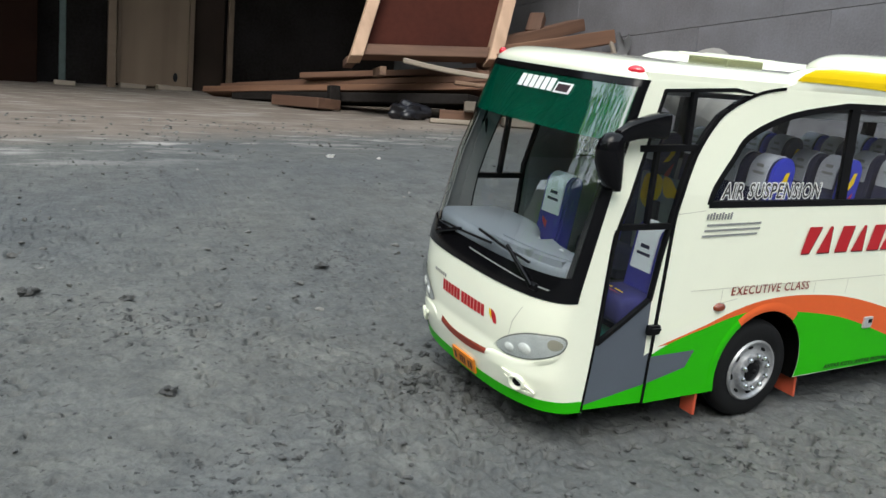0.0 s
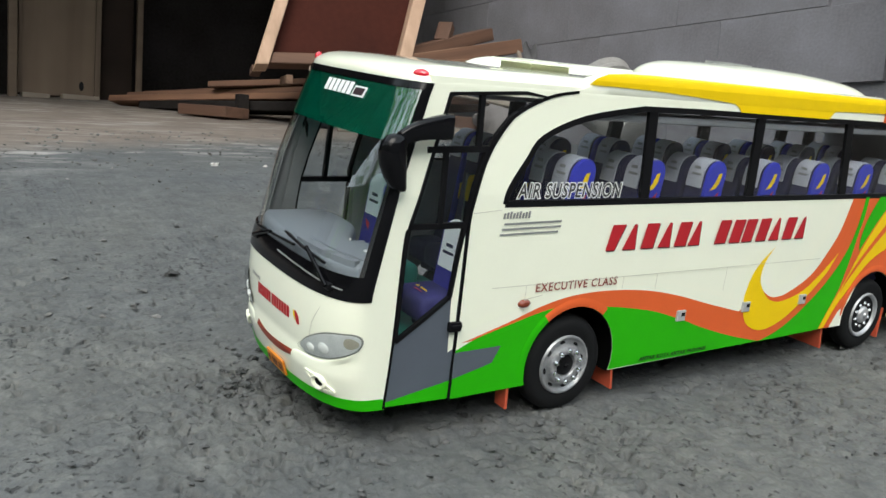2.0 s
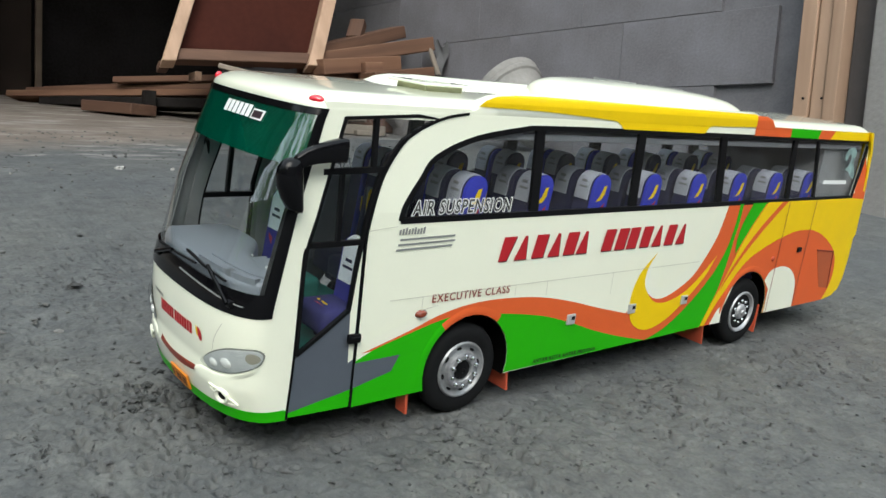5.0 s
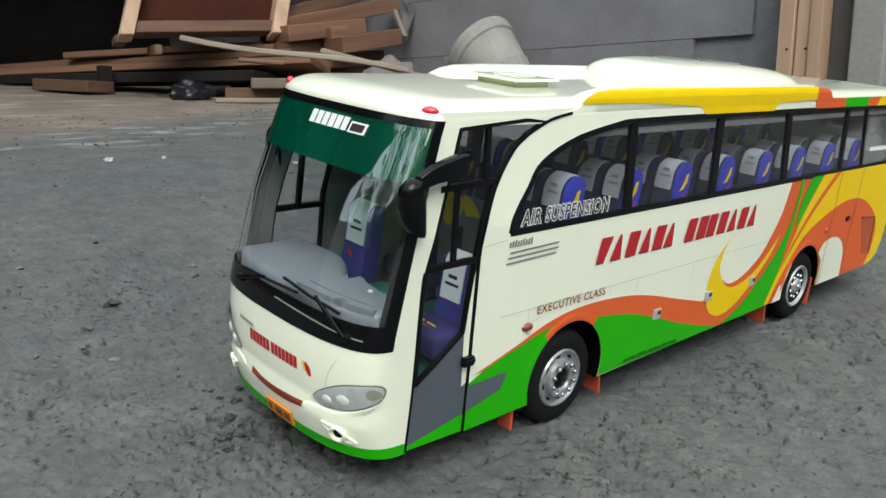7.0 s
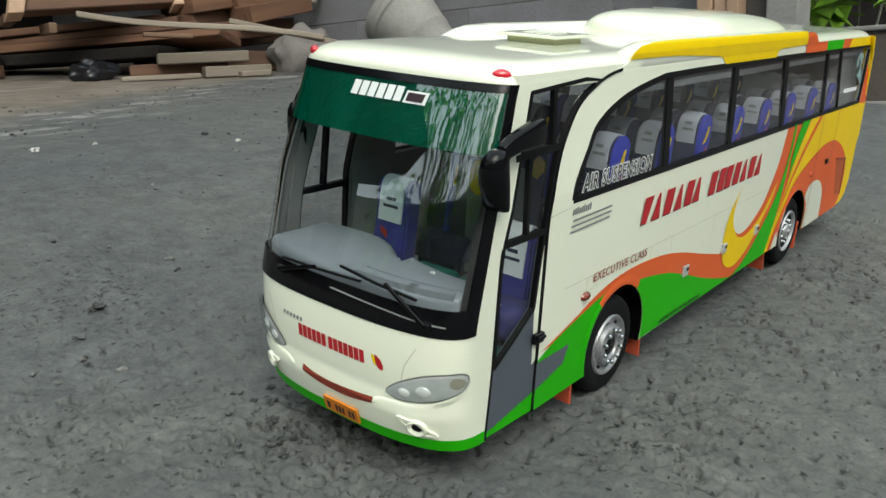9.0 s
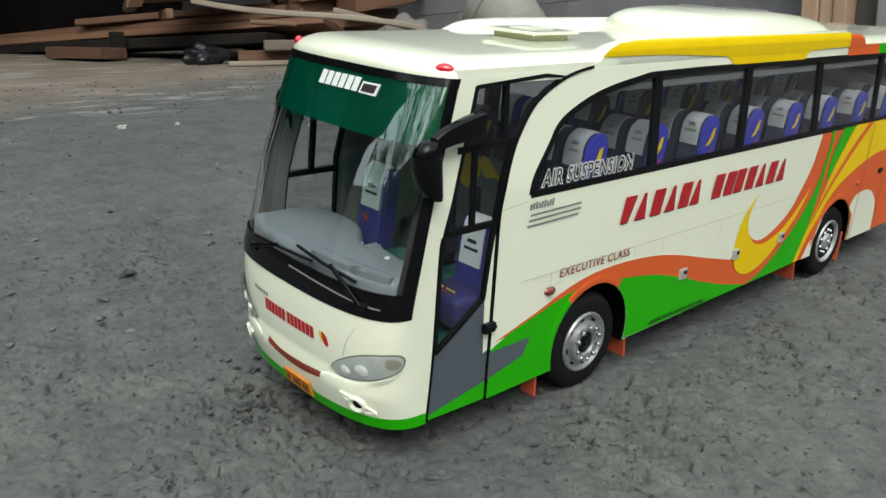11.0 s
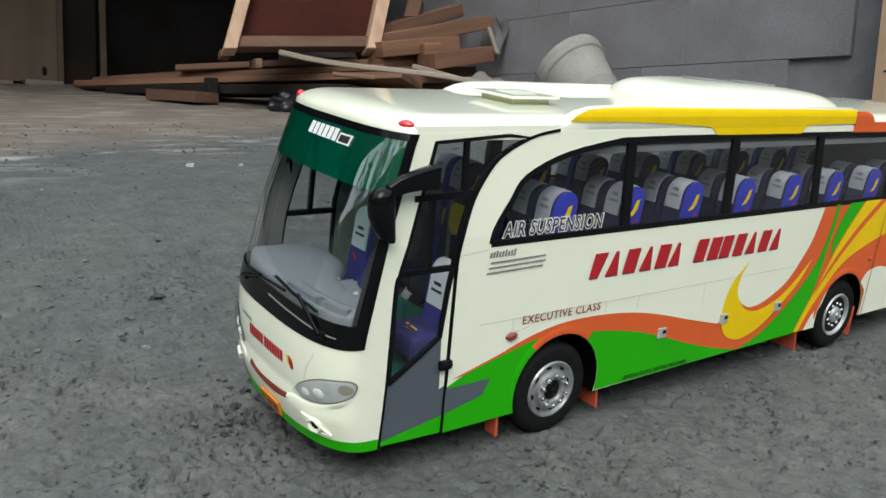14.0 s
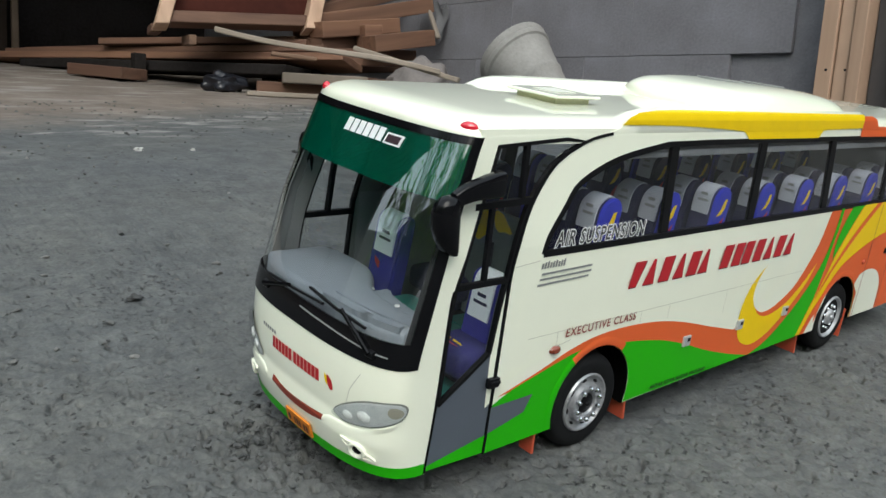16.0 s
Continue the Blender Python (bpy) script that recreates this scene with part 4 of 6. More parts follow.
def wheel(x, y0, rear=False):
    w = new("wheel")
    w.parent = bus
    w.matrix_basis = Matrix.Translation((x, y0, 0.0265))
    R = 0.0265
    part("tyre", lathe([(0.0150, 0.0016), (0.0185, 0.0002), (0.0225, 0.0), (0.0248, 0.0009), (0.0260, 0.0026), (R, 0.0040), (R, 0.0056), (0.0261, 0.0059), (0.0261, 0.0066), (R, 0.0069),
                        (R, 0.0086), (0.0260, 0.010), (0.0245, 0.0120), (0.0200, 0.0128), (0.0150, 0.0125)], 64), RUBBER, w, "black rubber tyre", True)
    if rear:
        prof = [(0.0160, 0.0020), (0.0166, 0.0006), (0.0160, -0.0004), (0.0150, -0.0002), (0.0144, 0.0008), (0.0134, 0.0020), (0.0118, 0.0026), (0.0090, 0.0026), (0.0064, 0.0022), (0.0060, 0.0006), (0.0052, -0.0004), (0.0036, -0.0008), (0.0, -0.0008)]
        ny = 0.0024
    else:
        prof = [(0.0160, 0.0020), (0.0166, 0.0006), (0.0160, -0.0004), (0.0152, -0.0003), (0.0148, 0.0004), (0.0143, 0.0010), (0.0136, 0.0014), (0.0121, 0.0016), (0.0114, 0.0013), (0.0110, 0.0000), (0.0107, -0.0010), (0.0101, -0.0014), (0.0085, -0.0015), (0.0066, -0.0013), (0.0061, -0.0006), (0.0058, 0.0020), (0.0, 0.0020)]
        ny = -0.0014
    rim = part("rim", lathe(prof, 56), WHEELS if rear else CHROME, w, "polished metal wheel rim", True)
    for i in range(10):
        a = 2 * math.pi * (i + 0.5) / 10
        part("wheel_nut", lathe([(0.0, -0.0024), (0.0009, -0.0022), (0.0014, -0.0013), (0.0015, 0.0), (0.0015, 0.0004)], 8, Matrix.Translation((0.0088 * math.cos(a), ny, 0.0088 * math.sin(a)))), STEEL, rim)
    if rear:
        part("hub", lathe([(0.0, -0.0022), (0.0016, -0.0020), (0.0022, -0.0010), (0.0024, -0.0006)], 24), CHROME, rim, "small silver hub cap")
    else:
        part("hub", lathe([(0.0, -0.0026), (0.0010, -0.0024), (0.0014, -0.0012), (0.0034, -0.0009), (0.0054, -0.0004), (0.0060, 0.0012)], 24), BLACKM, rim, "dark hub cap")
    for i in range(8):
        a = 2 * math.pi * i / 8 + 0.2
        part("rim_hole", lathe([(0.0, -0.0004), (0.0010, -0.0003), (0.0011, 0.0004)], 10, Matrix.Translation((0.0128 * math.cos(a), 0.0022 if rear else 0.0013, 0.0128 * math.sin(a))) @ Matrix.Rotation(-a, 4, "Y") @ Matrix.Diagonal((0.8, 1, 1.7, 1))), BLACKM, rim)
    return w


wheel(0.003, -0.0030)
wheel(0.2915, -0.0025, True)
for x, r in ((0.003, False), (0.2915, True)):
    fw = wheel(x, 0.0, r)
    fw.matrix_basis = Matrix.Translation((x, 2 * YC + 0.003, 0.0265)) @ Matrix.Rotation(math.pi, 4, "Z")
# liners and a backing sheet, coloured as the shade inside the arches
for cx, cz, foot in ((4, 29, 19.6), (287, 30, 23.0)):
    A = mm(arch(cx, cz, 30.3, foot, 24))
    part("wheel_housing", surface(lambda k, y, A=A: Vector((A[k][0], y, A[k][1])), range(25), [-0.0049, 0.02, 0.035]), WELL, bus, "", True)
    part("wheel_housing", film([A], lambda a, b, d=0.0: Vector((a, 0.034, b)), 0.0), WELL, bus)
for x, lean in ((-0.0350, 0.0010), (0.0375, 0.0030), (0.238, 0.004), (0.3145, 0.0)):
    bm = box(x - 0.0008, x + 0.0008, -0.0035, 0.0055 if x < 0 else 0.028, 0.0070, 0.0300, 0.0003)
    for v in bm.verts:
        v.co.x += lean * (0.03 - v.co.z) / 0.0215
    part("mud_flap", bm, FLAP, bus, "orange-red sheet mud flap")

# nose details
YCUT, ZCUT = US[1:-1], ZS[1:-1]


def flip(pts, s):
    return pts if s < 0 else [(113 - a, b) for a, b in pts]


def nose_film(name, pts, material, lift, parent=bus, label=""):
    return part(name, film([mm(pts)], front, lift, YCUT, ZCUT), material, parent, label)


part("green_bumper_stripe", surface(lambda y, z: front(y, z, -0.00025), US, [0.0202, 0.0225, 0.0258]), GREEN, bus, "green stripe along the bumper", True)
for s in (-1, 1):
    hl = ease(flip([(25, 44.5), (19.5, 49.6), (8.5, 55.2), (-1, 57.4), (-4.1, 56.8), (-4.3, 52.6), (-2.6, 49.0), (3.5, 45.4), (10, 43.4), (19.4, 42.4)], s), 4, True)
    rimp = ease(flip([(25.6, 44.4), (19.7, 50.2), (8.5, 55.9), (-1, 58.0), (-4.32, 57.4), (-4.48, 52.2), (-2.8, 48.4), (3.3, 44.8), (10, 42.8), (19.6, 41.8)], s), 4, True)
    lamp = nose_film("headlamp", rimp, LAMPRIM, 0.0003, bus, "swept clear headlamp with silver reflectors")
    nose_film("lamp_bowl", hl, LENS, 0.0006, lamp)
    for (cy, cz, r, hh) in ((16.6, 46.4, 3.9, 3.0), (8.4, 48.6, 4.6, 3.7), (-2.4, 53.6, 1.8, 2.6)):
        cy = cy if s < 0 else 113 - cy
        ring = [(cy + r * math.cos(2 * math.pi * i / 20), cz + hh * math.sin(2 * math.pi * i / 20)) for i in range(20)]
        nose_film("reflector", ring, AMBER if r < 3 else LENS, 0.0009, lamp)
        if r > 3:
            c = front(cy * 0.001, cz * 0.001, -0.0006)
            d = (front(cy * 0.001, cz * 0.001, -0.01) - c).normalized()
            bm = bmesh.new()
            bmesh.ops.create_uvsphere(bm, u_segments=16, v_segments=10, radius=1)
            bm.transform(Matrix.Translation(c) @ d.to_track_quat("Z", "Y").to_matrix().to_4x4() @ Matrix.Diagonal((r * 0.00075, hh * 0.00075, 0.0012, 1)))
            part("bulb", bm, BULB, lamp, "", True)
    lens = nose_film("lamp_glass", hl, GLASS_LAMP, 0.0022, lamp)
    lens.visible_shadow = False
    eye = ease(flip([(22, 35.4), (16, 35.0), (11, 34.6), (6.5, 31.2), (1.5, 27.6), (7, 26.9), (11.5, 27.4), (16, 30.6)], s), 4, True)
    mid = 11.2 if s < 0 else 113 - 11.2
    eye = [(mid + 0.74 * (a - mid), 31.1 + 0.78 * (b - 31.1)) for a, b in eye]
    # a film without depth: the recess's shade is painted as greyer cream
    fog = nose_film("fog_lamp", eye, mat("shaded_cream_recess", (0.58, 0.58, 0.49), 0.35, var=0.08), 0.0004, bus, "round fog lamp in an eye-shaped recess painted as shaded cream")
    part("fog_lip", strip(mm(eye + eye[:1]), 0.0010, front, 0.0010, 0.0010), CREAM, fog)
    fy = 0.0112 if s < 0 else 0.113 - 0.0112
    c = front(fy, 0.0311, 0.0)
    d = (front(fy, 0.0311, -0.01) - c).normalized()
    M = Matrix.Translation(c) @ (-d).to_track_quat("Y", "Z").to_matrix().to_4x4() @ Matrix.Diagonal((1.12, 1, 1.0, 1))
    part("fog_ring", lathe([(0.0041, 0.0004), (0.0040, -0.0012), (0.0034, -0.0016), (0.0027, -0.0012), (0.0024, -0.0002)], 24, M), CREAM, fog, "", True)
    part("fog_glass", lathe([(0.0, -0.0006), (0.0020, -0.0005), (0.0026, 0.0002)], 20, M), BLACK, fog)
    ridge = ease([(0.001 * a, 0.001 * b) for a, b in flip([(33, 38.2), (28, 40.2), (22, 40.6), (13, 40.9), (5, 43.0), (-1.5, 46.6), (-3.6, 50.0)], s)], 5)
    rows = [(-0.0022, 0.0), (-0.0014, 0.00022), (-0.0005, 0.00042), (0.0002, 0.00042), (0.0005, 0.0002), (0.0006, 0.0)]
    part("bumper_shoulder", surface(lambda i, k: front(ridge[i][0], ridge[i][1] + rows[k][0], -rows[k][1] * min(1, i / 5, (len(ridge) - 1 - i) / 5) - 0.0001), range(len(ridge)), range(len(rows))), CREAM, bus, "", True)
    # crease drawn as a greyer film line, its shade painted without relief
    nose_film("bonnet_crease", flip([(11.5, 66.8), (11.8, 66.9), (16.5, 58.4), (18.0, 51.6), (17.7, 51.6), (16.2, 58.2)], s), SEAM, 0.0002)
smile = ease([(31, 39.6), (44, 38.8), (56.5, 38.4), (66, 38.9), (74, 40.2)], 5) + ease([(73.5, 37.2), (66, 35.6), (56.5, 34.8), (44, 35.0), (31.5, 36.8)], 5)
nose_film("grille_slot", smile, MAROON, 0.0003, bus, "curved dark red grille slot")
plate = part("number_plate", thick([mm([(40.5, 22.6), (61, 22.6), (61, 29.8), (40.5, 29.8)])], lambda a, b, d=0.0: front(a, b, d - 0.0014), 0.001), PLATE, bus, "orange plate with dark bars")
for a, b in ((42.2, 43.6), (44.4, 45.8), (48.2, 49.4), (50.2, 51.6), (52.4, 53.6), (56.8, 58.8)):
    part("plate_bar", film([mm([(a, 24.4), (b, 24.4), (b, 28.2), (a, 28.2)])], front, 0.0017), SHADOWF, plate)
for i in range(13):
    y1 = 76.5 - i * 3.05 - (1.2 if i > 5 else 0)
    nose_film("name_block", [(y1 - 0.2, 53.6), (y1 - 2.75, 53.6), (y1 - 2.25, 59.2), (y1 + 0.3, 59.2)], RED, 0.0003)
nose_film("emblem_curl", ease([(30.6, 59.4), (27.4, 57.6), (26.2, 53.8), (28.4, 53.6), (30.2, 56.4)], 3, True), RED, 0.0003)
nose_film("emblem_curl", ease([(32.0, 59.6), (30.5, 58.0), (29.8, 54.6), (31.2, 55.8), (32.1, 57.6)], 3, True), YELLOW, 0.0004)
for i in range(6):
    nose_film("badge_bar", [(87.5 - i * 2.4, 60.5), (86.0 - i * 2.4, 60.5), (85.8 - i * 2.4, 62.3), (87.3 - i * 2.4, 62.3)], GREYF, 0.0003)
# name on the sun strip as white slanted blocks
for i in range(6):
    y1 = 73 - i * 5.1
    nose_film("name_block", [(y1, 157.6), (y1 - 4.2, 157.6), (y1 - 5.3, 163.4), (y1 - 1.1, 163.4)], WHITEF, 0.0004)
nose_film("name_block", [(42, 157.4), (30, 157.4), (28.6, 162.2), (40.6, 162.2)], WHITEF, 0.0004)
nose_film("name_block", [(40.4, 158.2), (31.4, 158.2), (30.4, 161.4), (39.6, 161.4)], SHADOWF, 0.0006)
for x, y, z in ((-0.0974, 0.0045, 0.1714), (-0.0985, 0.1083, 0.1718)):
    bm = bmesh.new()
    bmesh.ops.create_uvsphere(bm, u_segments=20, v_segments=12, radius=1)
    bm.transform(Matrix.Translation((x - 0.0015, y, z)) @ Matrix.Rotation(radians(38 if y < YC else -38), 4, "Z") @ Matrix.Rotation(radians(22), 4, "Y") @ Matrix.Diagonal((0.0020, 0.0038, 0.0023, 1)))
    part("roof_marker_lamp", bm, LAMPRED, bus, "red oval marker lamp on the brow", True)


def rod(a, b, r, segs=8):
    bm = bmesh.new()
    a, b = Vector(a), Vector(b)
    bmesh.ops.create_cone(bm, cap_ends=True, segments=segs, radius1=r, radius2=r * 0.8, depth=(b - a).length)
    bm.transform(Matrix.Translation((a + b) / 2) @ (b - a).to_track_quat("Z", "Y").to_matrix().to_4x4())
    return bm


for arm, blade in ((((0.0088, 0.0772), (0.028, 0.0895)), ((0.0535, 0.0905), (0.0138, 0.0862))), (((0.091, 0.0795), (0.067, 0.0868)), ((0.090, 0.0850), (0.0415, 0.0872)))):
    wp = part("wiper", rod(front(*arm[0], -0.002), front(*arm[1], -0.003), 0.0011), BLACK, bus, "black windscreen wiper")
    part("wiper_blade", strip([blade[0], ((blade[0][0] + blade[1][0]) / 2, (blade[0][1] + blade[1][1]) / 2), blade[1]], 0.0010, front, 0.0022, 0.0014), BLACKM, wp)
    part("wiper_pivot", lathe([(0.0, -0.003), (0.0018, -0.0026), (0.002, 0.002)], 12, Matrix.Translation(front(*arm[0], 0.0))), BLACKM, wp)
part("seal_line", strip(ease([(0.0575, 0.0806), (0.03, 0.0795), (0.010, 0.0780), (0.0015, 0.0774)], 6), 0.0005, front, 0.0011, 0.0006), GREYF, bus)

# mirrors


def mirror(s):
    def P(x, y, z):
        return Vector((x, y, z)) if s > 0 else Vector((-0.1025 + 0.55 * (x + 0.1158), 2 * YC - y - 0.0015, z))
    arm = bmesh.new()
    line = [(-0.0890, -0.0085, 0.1507, 0.0044, 0.0044), (-0.0896, -0.0090, 0.1508, 0.0054, 0.0054), (-0.0930, -0.0095, 0.1509, 0.0056, 0.0055), (-0.0990, -0.0096, 0.1503, 0.0054, 0.0048),
            (-0.1050, -0.0092, 0.1490, 0.0050, 0.0042), (-0.1100, -0.0086, 0.1472, 0.0046, 0.0038), (-0.1140, -0.0080, 0.1445, 0.0044, 0.0036)]
    rings = []
    for x, y, z, wy, hz in line:
        rings.append([arm.verts.new(P(x, y + wy * 0.5 * math.copysign(abs(math.cos(t)) ** 0.45, math.cos(t)), z + hz * math.copysign(abs(math.sin(t)) ** 0.55, math.sin(t)))) for t in [2 * math.pi * (i + 0.5) / 16 for i in range(16)]])
    for a, b in zip(rings, rings[1:]):
        for i in range(16):
            arm.faces.new((a[i], a[(i + 1) % 16], b[(i + 1) % 16], b[i]))
    arm.faces.new(rings[0])
    arm.faces.new(rings[-1])
    bmesh.ops.recalc_face_normals(arm, faces=arm.faces)
    mr = part("wing_mirror", arm, BLACK, bus, "glossy black wing mirror", True)
    hb = bmesh.new()
    rows = []
    for z, x, y, rx, ry in ((0.1470, -0.1150, -0.0078, 0.0022, 0.0020), (0.1462, -0.1153, -0.0076, 0.0042, 0.0034), (0.1435, -0.1158, -0.0072, 0.0058, 0.0048), (0.1395, -0.1160, -0.0070, 0.0062, 0.0056), (0.1345, -0.1155, -0.0070, 0.0060, 0.0060),
                            (0.1290, -0.1142, -0.0072, 0.0050, 0.0056), (0.1250, -0.1128, -0.0074, 0.0038, 0.0050), (0.1234, -0.1120, -0.0075, 0.0028, 0.0042), (0.1229, -0.1118, -0.0075, 0.0016, 0.0026)):
        rows.append([hb.verts.new(P(x + rx * math.cos(t), y + ry * math.sin(t), z)) for t in [2 * math.pi * i / 16 for i in range(16)]])
    for a, b in zip(rows, rows[1:]):
        for i in range(16):
            hb.faces.new((a[i], a[(i + 1) % 16], b[(i + 1) % 16], b[i]))
    hb.faces.new(rows[0])
    hb.faces.new(rows[-1])
    bmesh.ops.recalc_face_normals(hb, faces=hb.faces)
    part("mirror_head", hb, BLACK, mr, "", True)


mirror(1)
mirror(-1)

# inside: floor, dashboard, racks, seats
for x0, x1, y0, y1 in ((-0.112, -0.031, 0.0, 0.113), (-0.030, 0.038, 0.036, 0.077), (0.039, 0.252, 0.0, 0.113), (0.253, 0.322, 0.036, 0.077), (0.323, 0.440, 0.0, 0.113)):
    part("floor", box(x0, x1, y0, y1, 0.046, 0.050, 0.0004), TEAL, bus, "teal painted floor")
part("engine_cover", box(-0.100, -0.062, 0.046, 0.072, 0.050, 0.072, 0.004, 3), TEAL, bus, "teal box beside the driver's seat", True)
part("ceiling", box(-0.085, 0.440, 0.004, 0.109, 0.1655, 0.1668, 0.0002), INNER, bus)
for s in (1, -1):
    a, b = (0.0005, 0.022) if s > 0 else (2 * YC - 0.022, 2 * YC - 0.0005)
    part("luggage_rack", box(0.000, 0.436, a, b, 0.1560, 0.1600, 0.0008), RACK, bus)
    a, b = (-0.0018, -0.0008) if s > 0 else (2 * YC + 0.0008, 2 * YC + 0.0018)
    part("inner_wall", box(-0.070, 0.440, a, b, 0.0615, 0.115, 0.0002), INNER, bus)
part("cab_lining", thick([mm([(-116.5, 50), (-38, 50), (-38, 168.2), (-90, 168.2)] + [(a + 1.2, h) for a, h in FRONT_EDGE[1:14]]), mm(far_window)], lambda x, z, d=0.0: offside(x, z, d + 0.0034), 0.0006, (), ZC), LINING, bus)
part("rear_lining", box(0.381, 0.444, 0.0035, 0.0045, 0.10, 0.1655, 0.0002), INNER, bus)
part("rear_partition", box(0.376, 0.380, 0.002, 0.111, 0.05, 0.165, 0.0005), INNER, bus)
dash_line = [(nose(y, 0.083) + 0.0035, y) for y in [0.0 + 0.113 * i / 14 for i in range(15)]]
dash_back = ease([(-0.092, 0.112), (-0.088, 0.098), (-0.088, 0.076), (-0.094, 0.062), (-0.104, 0.048), (-0.1075, 0.028), (-0.1075, 0.002)], 4)
bm = thick([dash_line + dash_back], lambda a, b, d=0.0: Vector((a, b, 0.0885 - d)), 0.012)
rim = [e for e in bm.edges if e.is_boundary or (abs(e.verts[0].co.z - 0.0885) < 1e-6 and abs(e.verts[1].co.z - 0.0885) < 1e-6 and len(e.link_faces) == 2 and abs(e.link_faces[0].normal.dot(e.link_faces[1].normal)) < 0.5)]
bmesh.ops.bevel(bm, geom=rim, offset=0.004, segments=4, affect="EDGES", profile=0.5)
dash = part("dashboard", bm, DASH, bus, "pale grey moulded dashboard", True)
ledge = [(x + 0.0015, y) for x, y in dash_back if y < 0.055]
bm = thick([[(x - 0.008, y) for x, y in ledge] + [(x + 0.0065 + 0.003 * (y - 0.002) / 0.06, y) for x, y in ledge[::-1]]], lambda a, b, d=0.0: Vector((a, b, 0.0856 - d)), 0.010)
bmesh.ops.bevel(bm, geom=[e for e in bm.edges if all(abs(v.co.z - 0.0856) < 1e-6 for v in e.verts) and len(e.link_faces) == 2 and abs(e.link_faces[0].normal.dot(e.link_faces[1].normal)) < 0.5], offset=0.002, segments=3, affect="EDGES")
part("dash_shelf", bm, DASH, dash, "", True)
for y in (0.030, 0.052):
    part("dash_button", lathe([(0.0, -0.0008), (0.0010, -0.0006), (0.0013, 0.0002)], 12, Matrix.Translation((-0.1045 + 0.09 * (y - 0.03), y, 0.0858)) @ Matrix.Rotation(radians(-90), 4, "X")), WHITEF, dash)
ridge = [(nose(y, 0.083) + 0.0062, y) for y in [0.003 + 0.046 * i / 8 for i in range(9)]]
part("dash_ridge", strip(ridge, 0.0034, lambda a, b, d=0.0: Vector((a, b, 0.0885 - d)), 0.0012, 0.003), DASH, dash, "", True)
part("dash_ridge", strip([(x + 0.0062, y) for x, y in ridge], 0.0022, lambda a, b, d=0.0: Vector((a, b, 0.0885 - d)), 0.0009, 0.003), DASH, dash, "", True)
groove = ease([(-0.119, 0.092), (-0.112, 0.095), (-0.104, 0.092), (-0.096, 0.084), (-0.0885, 0.080)], 5)
part("dash_groove", film([mm([(1000 * a, 1000 * b) for a, b in q]) for q in band(groove, 0.0005)][:1], lambda a, b, d=0.0: Vector((a, b, 0.0886)), 0.0), INNER, dash)
for q in band(groove, 0.0005)[1:]:
    part("dash_groove", film([q], lambda a, b, d=0.0: Vector((a, b, 0.0886)), 0.0), INNER, dash)
part("dash_front", surface(lambda k, z: Vector((dash_back[k][0] - 0.002 - 0.25 * (0.078 - z), dash_back[k][1], z)), range(len(dash_back)), [0.05, 0.064, 0.078]), DASH, dash)


